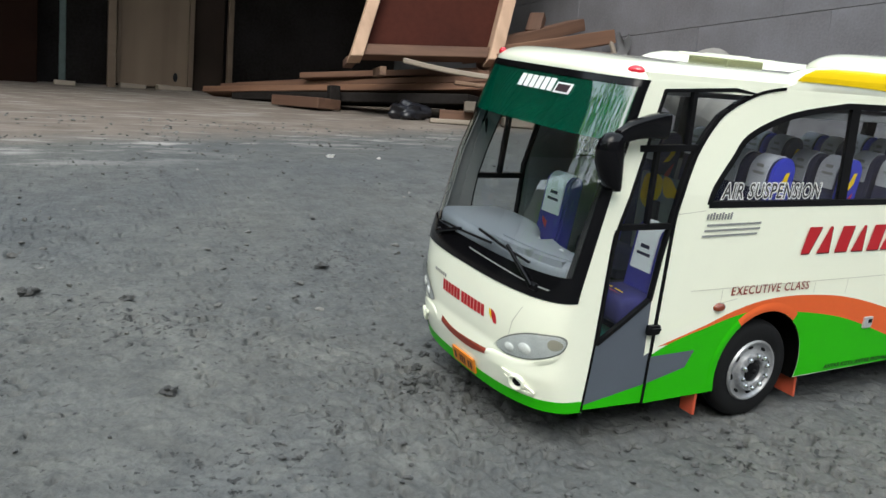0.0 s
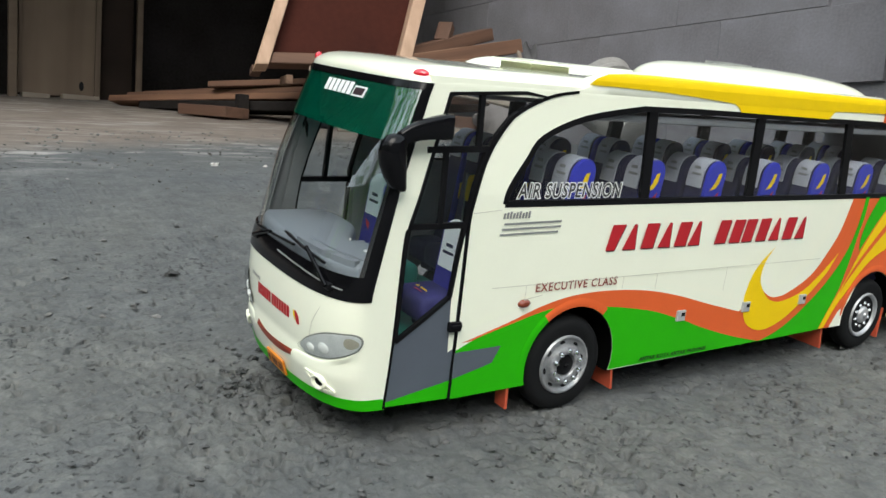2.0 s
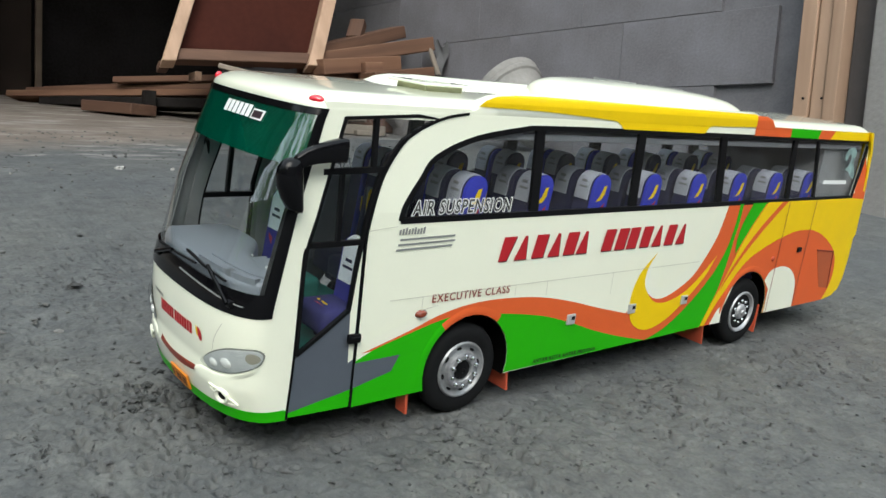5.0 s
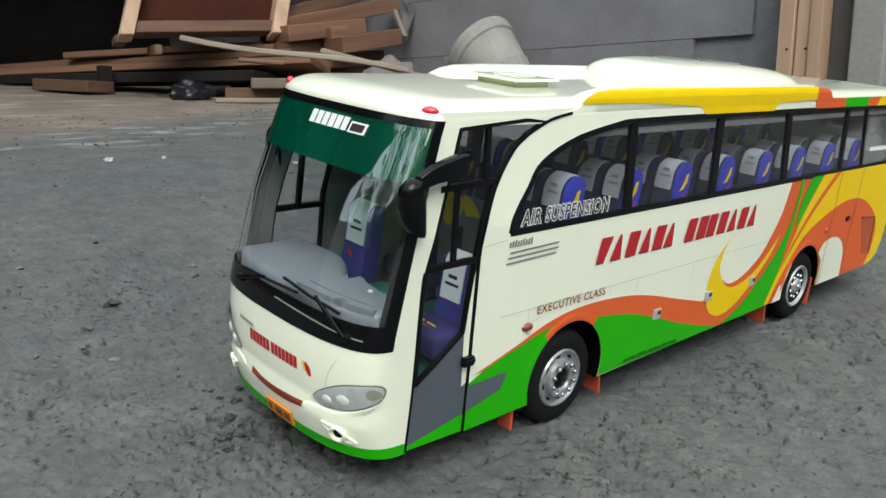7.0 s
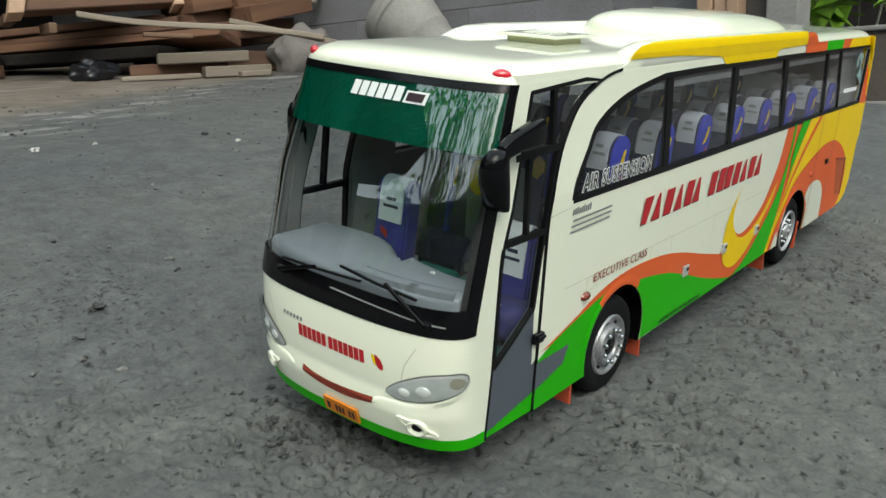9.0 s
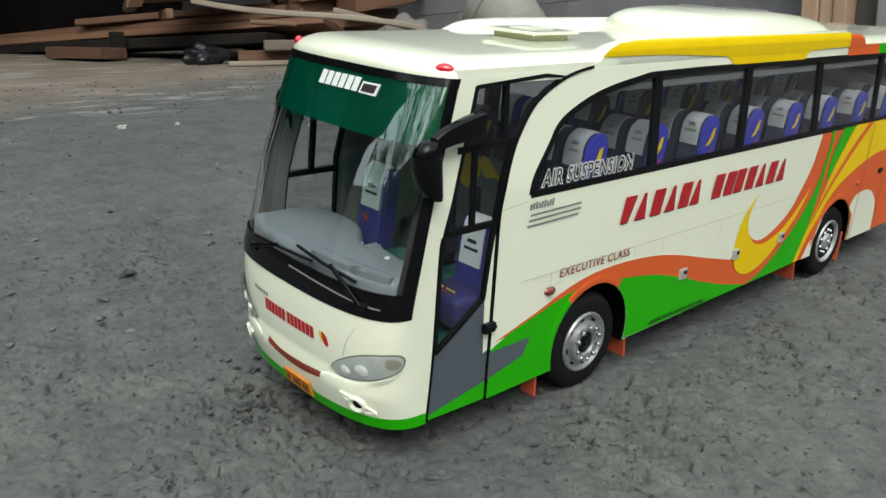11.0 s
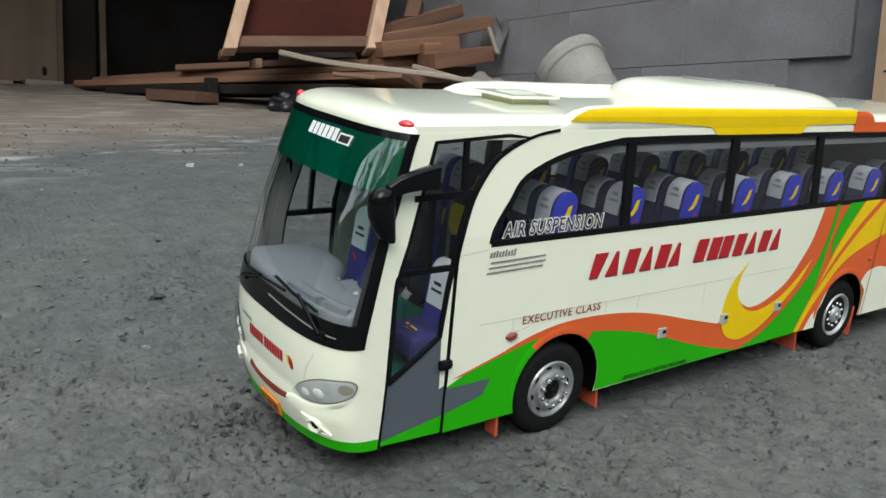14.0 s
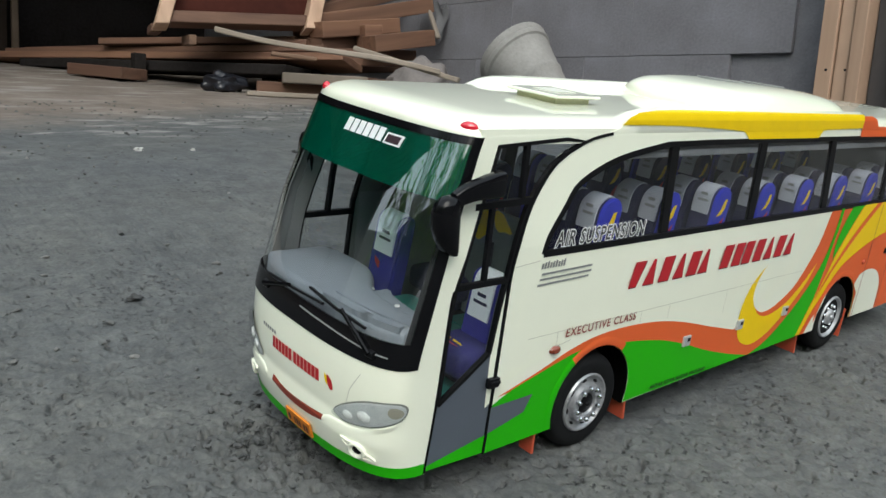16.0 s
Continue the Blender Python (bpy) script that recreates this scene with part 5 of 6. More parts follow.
def seat(x, y, w=0.0146, top=0.1362, cover=COVER, base=0.05, cover_drop=0.0158, flame=True, deep=0.0078):
    """A coach seat facing the front of the bus: back, cushion, cloth over the headrest."""
    st = new("coach_seat")
    st.parent = bus
    st.matrix_basis = Matrix.Translation((x, y, base))
    h = top - base
    lean = 0.12

    def roll(r, z0, y0, y1, x1=None):
        """An upright pad with a rolled top, r thick to each side, from y0 to y1."""
        zc = h - deep
        pts = [(-r, z0)] + [(-r * math.cos(math.pi * i / 14), zc + r * math.sin(math.pi * i / 14)) for i in range(15)] + [(r, z0)]
        if x1 is not None:
            pts = [(min(p[0], x1), p[1]) for p in pts]
        bm = bmesh.new()
        ends = [[bm.verts.new((x, y, z)) for x, z in pts] for y in (y0, y1)]
        bm.faces.new(ends[0])
        bm.faces.new(ends[1][::-1])
        for i in range(len(pts)):
            j = (i + 1) % len(pts)
            bm.faces.new((ends[0][j], ends[0][i], ends[1][i], ends[1][j]))
        bmesh.ops.recalc_face_normals(bm, faces=bm.faces)
        caps = [e for e in bm.edges if abs(e.verts[0].co.y - e.verts[1].co.y) < 1e-9]
        bmesh.ops.bevel(bm, geom=caps, offset=min(0.0012, (y1 - y0) * 0.3), segments=2, affect="EDGES")
        for v in bm.verts:
            v.co.x += lean * (v.co.z - 0.02)
        return bm
    part("backrest", roll(deep, 0.012, -w / 2, w / 2), SEATN if flame else SEATD, st, "seat back coloured as blue cloth in shade", True)
    if flame:
        # window-side cheeks stay blue; aisle cheeks get the shaded navy copy
        part("side_cheek", roll(deep + 0.0003, 0.012, -w / 2 - 0.0008, -w / 2 + 0.0014), SEATB if y < 0.02 or y > 0.1 else SEATN, st, "padded cheek", True)
    part("cushion", box(-0.024, 0.004, -w * 0.68, w * 0.68, 0.006, 0.020, 0.004, 3), SEATN if flame else SEATC, st, "", True)
    part("seat_box", box(-0.016, 0.006, -w / 2 + 0.002, w / 2 - 0.002, 0.0, 0.007, 0.001), SEATN, st)
    hc = part("headrest_cover", roll(deep + 0.0008, h - cover_drop, -w / 2 + 0.0012 if flame else -w / 2 + 0.002, w / 2 - 0.0004 if flame else w / 2 - 0.002, None if flame else 0.001), cover, st, "", True)
    for dy, dz, z0 in ((0.0022, 0.0017, 0.0105), (0.0034, 0.0014, 0.0070)):
        z0 = h - cover_drop + z0
        bm = box(-deep - 0.0010, -deep - 0.0006, -dy * w / 0.0152, dy * w / 0.0152, z0, z0 + dz, 0.0001, 1)
        for v in bm.verts:
            v.co.x += lean * (v.co.z - 0.02)
        part("cover_bar", bm, GREYF if flame else SEATN, hc)
    if flame:
        for sgn in ((-1,) if y < 0.02 or y > 0.08 else ()):
            for mtl, pts in ((YELLOW, [(-0.0065, h - 0.031), (-0.001, h - 0.0285), (0.0062, h - 0.034), (0.0066, h - 0.040), (0.0, h - 0.0435), (-0.006, h - 0.040)]), (YELLOW, [(-0.004, h - 0.0165), (-0.001, h - 0.0125), (0.001, h - 0.007), (0.0035, h - 0.0065), (0.0030, h - 0.012), (0.0005, h - 0.0155)]), (RED, [(-0.002, h - 0.026), (0.001, h - 0.0205), (0.0045, h - 0.017), (0.0035, h - 0.023), (0.001, h - 0.027)])):
                part("seat_motif", film([pts], lambda a, b, d=0.0, sgn=sgn: Vector((a + lean * (b - 0.02), sgn * (w / 2 + 0.0011), b)), 0.0), mtl, st)
    else:
        for mtl, pts in ((RED, [(0.001, 0.031), (0.005, 0.034), (0.006, 0.037), (0.001, 0.035)]), (RED, [(-0.008, 0.017), (0.004, 0.0155), (0.002, 0.0185)])):
            part("seat_motif", film([pts], lambda a, b, d=0.0: Vector((-deep - 0.0003 + lean * (b - 0.02), a, b)), 0.0), mtl, st)
        for mtl, pts in ((YELLOW, [(-0.006, -0.0175), (0.001, -0.0170), (0.002, -0.0155), (-0.004, -0.0160)]), (YELLOW, [(0.003, -0.0172), (0.006, -0.0165), (0.0055, -0.0150), (0.0035, -0.0155)]), (RED, [(-0.007, -0.0200), (0.003, -0.0198), (0.001, -0.0188)])):
            part("seat_motif", film([pts], lambda a, b, d=0.0: Vector((b, a, 0.0204)), 0.0), mtl, st)
    return st


for y in (0.0088, 0.0268, 0.0862, 0.1042):
    first = seat(-0.0065, y)
    for k in range(1, 8):
        copy_thing(first, Matrix.Translation((-0.0065 + 0.0515 * k, y, 0.05)))
# a grey-green board across the aisle behind the cab, its top edge painted with yellow flames
bm = box(-0.0150, -0.0135, 0.0450, 0.0820, 0.0500, 0.1145, 0.0012, 2)
bd = part("aisle_board", bm, mat("grey_green_board", (0.155, 0.185, 0.172), 0.5, var=0.25, scale=60), bus, "grey-green board across the aisle")
for pts in ([(0.0775, 0.1135), (0.0800, 0.1050), (0.0795, 0.0985), (0.0745, 0.0950), (0.0700, 0.0985), (0.0660, 0.1015), (0.0640, 0.1075), (0.0660, 0.1140)],
            [(0.0640, 0.1140), (0.0630, 0.1060), (0.0595, 0.1035), (0.0555, 0.1045), (0.0500, 0.1050), (0.0545, 0.1105), (0.0585, 0.1140)]):
    part("flame_motif", film([ease(pts, 3, True)], lambda a, b, d=0.0: Vector((-0.0153, a, b)), 0.0), YELLOW, bd)
for a, b, z0, z1 in ((0.0375, 0.0415, 0.0930, 0.1070), (0.0386, 0.0402, 0.0500, 0.0935)):
    part("grab_post", box(-0.0425, -0.0400, a, b, z0, z1, 0.0006, 2), BLACKM, bus)
seat(-0.070, 0.0850, 0.0215, 0.1110, COVERW, 0.05, 0.021, False, 0.0048)
seat(-0.064, 0.0150, 0.0200, 0.1015, COVERW, 0.05, 0.022, False, 0.0048)
write("far_window_lettering", "AIR SUSPENSION", -0.046, 0.1177, 0.0078, 0.067, WHITEF, 3, 0.15, 0.0, place=lambda x, z, d=0.0: offside(-0.025 - x, z, d))


# ---------------------------------------------------------------- the yard behind: wall, shed, timber, planter
BLOCKG = mat("grey_painted_block", (0.170, 0.170, 0.190), 0.85, var=0.16, scale=9, fine=160, bump=0.35, tint=(0.15, 0.145, 0.155))
MORTAR = mat("grey_mortar", (0.15, 0.149, 0.163), 0.9, var=0.2, scale=20, fine=200, bump=0.4)
# near-black: the dark of the shed and of gaps is put into the colour
SHED = mat("near_black_shade_tone", (0.022, 0.020, 0.020), 0.95, var=0.4, scale=5, fine=90, bump=0.3, tint=(0.018, 0.014, 0.012), spec=0.1)
TIN = mat("shading_roof_sheet", (0.10, 0.075, 0.06), 0.7, var=0.35, scale=6, fine=80)
PINE = wood("sawn_pine", (0.235, 0.142, 0.092), (0.13, 0.074, 0.046))
PINEZ = wood("sawn_pine_upright", (0.46, 0.31, 0.22), (0.33, 0.215, 0.145), axis="Z")
REDWOOD = wood("reddish_sawn_timber", (0.152, 0.080, 0.050), (0.082, 0.040, 0.026))
ORANGEW = wood("fresh_orange_brown_timber", (0.215, 0.112, 0.066), (0.105, 0.050, 0.030))
PALEW = wood("weathered_pale_stick", (0.29, 0.245, 0.20), (0.20, 0.165, 0.13))
PLY = wood("tan_plywood", (0.155, 0.112, 0.078), (0.115, 0.080, 0.055), 0.4, "Z")
MAHOG = mat("red_brown_board", (0.045, 0.013, 0.009), 0.8, var=0.3, scale=5, fine=60, spec=0.1)
CONCR = mat("grey_concrete", (0.22, 0.215, 0.21), 0.9, var=0.15, scale=8, fine=120, bump=0.4)
BROWNW = mat("brown_stained_low_wall", (0.075, 0.062, 0.055), 0.9, var=0.3, scale=8, fine=90, bump=0.4)
PAIL = mat("cement_crusted_pail", (0.25, 0.243, 0.232), 0.8, var=0.18, scale=14, fine=120, bump=0.4)
BAG = mat("black_plastic_bag", (0.012, 0.013, 0.018), 0.3, var=0.4, scale=40)
LEAF = mat("green_leaf", (0.22, 0.42, 0.04), 0.5, var=0.5, scale=6, fine=60, tint=(0.035, 0.10, 0.012))
STEM = mat("pale_stem", (0.25, 0.26, 0.22), 0.8, var=0.25, scale=12)
WALL_X = 1.256


def solid(name, bm, material, label, category, group="", kind="", smooth=False):
    ob = part(name, bm, material, None, label, smooth)
    return tagged(ob, label, category, group, kind)


def beam_mesh(a, b, w, h, bevel=0.003, wob=0.0):
    """A sawn timber from a to b: w across, h upright; the mesh runs along its own x. Returns the bmesh and its pose."""
    a, b = Vector(a), Vector(b)
    ln = (b - a).length
    bm = box(-ln / 2, ln / 2, -w / 2, w / 2, -h / 2, h / 2, bevel, 2)
    if wob:
        bmesh.ops.subdivide_edges(bm, edges=[e for e in bm.edges if e.calc_length() > ln * 0.5], cuts=8)
        for v in bm.verts:
            v.co.z += wob * math.sin(v.co.x * 5.1 / max(ln, 0.1))
    x = (b - a).normalized()
    y = Vector((0, 0, 1)).cross(x).normalized()
    m = Matrix((x, y, x.cross(y))).transposed().to_4x4()
    m.translation = (a + b) / 2
    return bm, m


def timber(name, a, b, w, h, material, label, group="timber pile", tilt=0.0, bevel=0.003, wob=0.0):
    bm, m = beam_mesh(a, b, w, h, bevel, wob)
    ob = solid(name, bm, material, label, "timber", group)
    ob.matrix_world = m @ Matrix.Rotation(radians(tilt), 4, "X")
    return ob


wall_e = tagged(part("wall_east", box(WALL_X + 0.012, WALL_X + 0.10, 0.36, 3.20, -0.3, 2.3), MORTAR, None, ""), "grey painted concrete block wall with open joints", "wall", kind="structure")
tagged(part("wall_north", box(-2.75, WALL_X + 0.10, 3.20, 3.30, -0.2, 2.3), SHED, None), "near-black rear wall of the shed, its shade in the colour", "wall", kind="structure")
# unseen side wall, added to darken what the windscreen mirrors
tagged(part("wall_west", box(-2.85, -2.75, 2.5, 3.30, -0.3, 2.3), SHED, None), "plain dark wall out of view, added for the windscreen's reflection", "wall", kind="structure")
# unseen roof, added to keep sky light off the rear of the yard
bm = bmesh.new()
cols = [(-2.85 + 0.019 * i) for i in range(221)]
low = [[bm.verts.new((x, y, 1.42 - 0.10 * (y - 1.6) + 0.009 * math.sin(i * math.pi / 2))) for i, x in enumerate(cols)] for y in (1.45, 3.35)]
for i in range(len(cols) - 1):
    bm.faces.new((low[0][i], low[0][i + 1], low[1][i + 1], low[1][i]))
bmesh.ops.solidify(bm, geom=bm.faces[:], thickness=0.004)
tagged(part("shading_roof", bm, TIN, None, "", True), "corrugated sheet roof out of view, added to shade the shed", "roof", kind="structure")

# boards and openings along the shed's rear wall
for nm, x0, x1, y, z0, z1, d, mtl, lab in (
        ("board", 0.330, 0.450, 3.05, 0.280, 1.35, 0.02, mat("dark_brown_board", (0.030, 0.022, 0.018), 0.9, var=0.3, scale=6, spec=0.1), "dark brown board against the rear wall"),
        ("board", -0.60, -0.215, 3.03, 0.235, 1.4, 0.02, mat("maroon_board", (0.014, 0.006, 0.004), 0.9, var=0.4, scale=6, spec=0.1), "dark maroon board against the rear wall")):
    solid(nm, box(x0, x1, y, y + d, z0, z1, 0.002), mtl, lab, "board")
pp = new("plywood_panel")
tagged(pp, "tan plywood door panel standing on blocks", "door panel")
part("sheet_of_plywood", box(0.050, 0.322, 3.02, 3.038, 0.292, 1.30, 0.002), PLY, pp)
part("edge_batten", box(0.306, 0.326, 3.008, 3.021, 0.292, 1.30, 0.002), PLY, pp)
part("edge_batten", box(0.048, 0.060, 3.012, 3.0205, 0.292, 1.30, 0.002), PLY, pp)
part("knot_hole", lathe([(0.0, -0.0006), (0.010, -0.0004), (0.012, 0.002)], 14, Matrix.Translation((0.262, 3.0195, 0.335)) @ Matrix.Diagonal((0.8, 1, 1.6, 1))), BLACKM, pp)
timber("post", (0.030, 3.0, 0.27), (0.022, 3.0, 1.35), 0.03, 0.03, PLY, "slim tan post beside the plywood panel", "shed posts")
timber("post", (0.468, 3.02, 0.28), (0.462, 3.02, 1.4), 0.022, 0.022, PLY, "slim brown post on the rear wall", "shed posts")
timber("post", (-0.137, 2.98, 0.262), (-0.142, 2.98, 1.3), 0.022, 0.022, mat("faded_teal_paint", (0.05, 0.075, 0.072), 0.7, var=0.25), "faded teal pipe post on a pale foot", "shed posts")
for x0, x1, y0, z in ((-0.165, -0.095, 2.93, 0.0), (0.058, 0.150, 2.97, 0.0), (0.190, 0.318, 2.97, 0.0)):
    zz = ground_z((x0 + x1) / 2, y0)
    solid("footing_block", box(x0, x1, y0, y0 + 0.06, zz - 0.004, zz + 0.016, 0.003), PALEW, "pale block on the dusty floor under a board", "block", "footing blocks")

# the timber pile: leaning framed board, planks, beams and sticks
fb = new("framed_board")
tagged(fb, "red-brown board in a pale timber frame leaning on planks", "framed board")
A, B_, U = Vector((0.468, 1.72, 0.345)), Vector((0.845, 1.66, 0.378)), Vector((0.155, 0.13, 0.40))


def on_board(s, t, d=0.0):
    n = (B_ - A).cross(U).normalized()
    return A + (B_ - A) * s + U * t + n * d


def slab(name, s0, s1, t0, t1, d0, d1, material, label=""):
    bm = bmesh.new()
    v = [bm.verts.new(on_board(s, t, d)) for d in (d0, d1) for s, t in ((s0, t0), (s1, t0), (s1, t1), (s0, t1))]
    for q in ((0, 1, 2, 3), (7, 6, 5, 4), (0, 4, 5, 1), (1, 5, 6, 2), (2, 6, 7, 3), (3, 7, 4, 0)):
        bm.faces.new([v[i] for i in q])
    bmesh.ops.recalc_face_normals(bm, faces=bm.faces)
    bmesh.ops.bevel(bm, geom=bm.edges[:], offset=0.002, segments=1, affect="EDGES")
    return part(name, bm, material, fb, label)


slab("panel", 0.02, 0.98, 0.03, 1.5, -0.004, 0.004, MAHOG, "red-brown panel")
slab("stile", -0.04, 0.05, -0.02, 1.5, 0.0, 0.045, PINEZ, "pale sawn stile")
slab("stile", 0.95, 1.05, -0.03, 1.5, 0.0, 0.05, PINEZ, "pale sawn stile")
slab("rail", 0.05, 0.95, 0.0, 0.075, 0.0, 0.035, REDWOOD, "brown bottom rail")
slab("rail", 0.05, 0.95, 1.4, 1.5, 0.0, 0.03, REDWOOD)
timber("plank", (0.325, 2.62, 0.268), (0.90, 1.52, 0.300), 0.115, 0.020, ORANGEW, "wide brown plank at the front of the pile", tilt=-13)
timber("plank", (0.415, 2.52, 0.288), (0.88, 1.66, 0.338), 0.125, 0.020, REDWOOD, "brown plank lying on another", tilt=-9)
timber("plank", (0.375, 2.56, 0.278), (0.89, 1.59, 0.318), 0.13, 0.018, REDWOOD, "brown plank sandwiched in the pile", tilt=-14)
timber("plank", (0.52, 2.20, 0.325), (0.86, 1.70, 0.352), 0.11, 0.018, REDWOOD, "reddish plank under the framed board", tilt=-4)
# coloured near-black to carry the shade of the gap below the planks
timber("plank", (0.40, 2.50, 0.262), (0.80, 1.62, 0.268), 0.12, 0.028, SHED, "near-black plank filling the shaded gap under the pile", tilt=-2)
timber("plank", (0.405, 2.10, 0.243), (0.478, 1.90, 0.236), 0.085, 0.030, REDWOOD, "short thick plank under the pile", tilt=0)
timber("beam", (0.528, 1.66, 0.322), (0.552, 1.76, 0.324), 0.018, 0.024, PINE, "short pale beam end between planks")
timber("beam", (0.462, 1.72, 0.345), (0.50, 1.84, 0.345), 0.026, 0.020, REDWOOD, "brown beam end under the framed board")
for a, b, w, h, m, lab in (
        ((0.880, 1.70, 0.433), (1.205, 1.755, 0.540), 0.060, 0.036, REDWOOD, "long reddish beam on top of the stack"),
        ((0.850, 1.67, 0.402), (1.218, 1.613, 0.494), 0.060, 0.040, ORANGEW, "long orange-brown beam in the stack"),
        ((0.840, 1.61, 0.380), (1.105, 1.625, 0.424), 0.060, 0.042, ORANGEW, "orange-brown beam with a notched end"),
        ((0.840, 1.68, 0.362), (1.150, 1.72, 0.420), 0.070, 0.045, REDWOOD, "reddish beam inside the stack"),
        ((0.845, 1.625, 0.345), (1.010, 1.660, 0.366), 0.060, 0.036, REDWOOD, "short dark beam low in the stack"),
        ((0.965, 1.545, 0.356), (1.172, 1.549, 0.396), 0.060, 0.044, ORANGEW, "short bright beam end at the front of the stack"),
        ((0.900, 1.64, 0.318), (1.160, 1.610, 0.338), 0.070, 0.045, REDWOOD, "brown beam low in the stack"),
        ((0.920, 1.85, 0.300), (1.220, 1.720, 0.330), 0.060, 0.050, REDWOOD, "dark beam at the foot of the stack"),
        ((0.860, 1.82, 0.410), (1.160, 1.830, 0.505), 0.060, 0.045, REDWOOD, "dark reddish beam at the back of the stack"),
        ((1.020, 1.72, 0.488), (1.050, 1.745, 0.545), 0.045, 0.030, REDWOOD, "short upright block on top of the stack"),
        ((0.965, 1.585, 0.378), (1.020, 1.580, 0.384), 0.050, 0.058, ORANGEW, "square block wedged in the stack")):
    timber("beam", a, b, w, h, m, lab)
timber("stick", (0.555, 1.60, 0.353), (1.00, 1.29, 0.281), 0.016, 0.013, PALEW, "long bowed pale stick across the pile", "loose sticks", wob=0.008)
timber("stick", (0.888, 1.50, 0.337), (1.03, 1.25, 0.268), 0.018, 0.013, PALEW, "pale stick leaning on the pile", "loose sticks")
timber("stick", (0.65, 1.50, 0.299), (0.745, 1.45, 0.294), 0.03, 0.010, PINE, "pale offcut on the pile", "loose sticks")
for i, (a, b, w, h) in enumerate((((0.62, 1.56), (0.79, 1.50), 0.02, 0.012), ((0.70, 1.66), (0.90, 1.56), 0.05, 0.03), ((0.80, 1.50), (0.95, 1.44), 0.04, 0.026), ((0.86, 1.44), (0.93, 1.42), 0.03, 0.014), ((0.80, 1.78), (1.05, 1.62), 0.06, 0.05), ((0.95, 1.62), (1.15, 1.52), 0.06, 0.05))):
    za, zb = ground_z(*a) + h / 2, ground_z(*b) + h / 2
    timber("offcut", (*a, za), (*b, zb), w, h, PALEW if i in (0, 2, 3) else REDWOOD, "offcut lying on the floor under the pile", "floor offcuts")
timber("offcut", (0.74, 1.60, ground_z(0.74, 1.6) + 0.043), (0.93, 1.50, ground_z(0.93, 1.5) + 0.045), 0.06, 0.026, PALEW, "grey offcut resting on another", "floor offcuts")
# props take a near-black colour, so they sink into the shade below the planks
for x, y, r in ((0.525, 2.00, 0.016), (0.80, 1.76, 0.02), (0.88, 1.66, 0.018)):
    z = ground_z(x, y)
    solid("prop_block", box(x - r, x + r, y - r, y + r, z - 0.004, z + 0.055 + r, 0.003), SHED, "short prop under the planks, coloured as the shade there", "block", "props")


def lump(c, rad, seed, squash=0.7, sub=3, amp=0.3):
    bm = bmesh.new()
    bmesh.ops.create_icosphere(bm, subdivisions=sub, radius=1)
    for v in bm.verts:
        k = 1 + amp * noise.noise(v.co * 1.9 + Vector((seed, seed * 2, 0)))
        v.co = Vector(c) + Vector((v.co.x * k * rad[0], v.co.y * k * rad[1], v.co.z * k * rad[2] * squash))
    return bm


solid("rubbish_bag", lump((0.618, 1.68, ground_z(0.618, 1.68) + 0.017), (0.052, 0.04, 0.034), 3, 0.8, 4, 0.5), BAG, "crumpled black plastic bag on the floor by the timber", "bag", smooth=True)
rag = surface(lambda a, b: Vector((1.215 + 0.010 * math.sin(5 * b) + 0.022 * a, 1.585 - 0.03 * a, 0.495 - 0.10 * b + 0.012 * math.sin(7 * a))), [i / 8 for i in range(9)], [i / 12 for i in range(13)], lambda a, b: Vector((1.217 + 0.010 * math.sin(5 * b) + 0.022 * a, 1.588 - 0.03 * a, 0.495 - 0.10 * b + 0.012 * math.sin(7 * a))))
solid("sacking", rag, mat("grey_sacking", (0.10, 0.10, 0.105), 0.9, var=0.3, scale=30), "grey sacking hung over the beam ends", "sack", smooth=True)

# tilted pail against the block wall, its mouth turned away
up = Vector((-0.037, 0.774, 0.632)).normalized()
pail_m = Matrix.Translation(Vector((1.108, 1.150, 0.338)) - up * 0.17) @ up.to_track_quat("Y", "Z").to_matrix().to_4x4()
prof = [(0.86 * r, 0.87 * y) for r, y in ((0.0, 0.002), (0.052, 0.0), (0.060, 0.004), (0.064, 0.014), (0.073, 0.060), (0.076, 0.063), (0.078, 0.070), (0.076, 0.075), (0.097, 0.160), (0.103, 0.164), (0.105, 0.175), (0.102, 0.180), (0.108, 0.193), (0.107, 0.198), (0.101, 0.198), (0.091, 0.160), (0.058, 0.012), (0.0, 0.010))]
solid("pail", lathe(prof, 48, pail_m), PAIL, "cement-crusted grey pail tilted against the wall", "pail", smooth=True)
solid("cement_sack", lump((1.115, 1.50, ground_z(1.115, 1.5) + 0.035), (0.095, 0.06, 0.10), 5, 0.8, 4, 0.35), mat("grey_sack_paper", (0.17, 0.155, 0.15), 0.9, var=0.25, scale=20, fine=120, bump=0.3), "grey slumped paper sack at the end of the stack", "sack", smooth=True)
timber("stick", (1.203, 1.592, 0.480), (1.206, 1.545, 0.398), 0.014, 0.010, PALEW, "short white batten hanging by the sacking", "loose sticks")
for k in range(3):
    y0, y1 = ((0.446, 0.417), (0.415, 0.391), (0.389, 0.366))[k]
    bm = box(1.186 + 0.006 * (k % 2), 1.232, y1, y0, ground_z(1.2, 0.4) - 0.02, 1.9, 0.002)
    solid("post_timber", bm, PINEZ, "rough sawn pine upright nailed to its neighbours", "post", "gate post timbers")
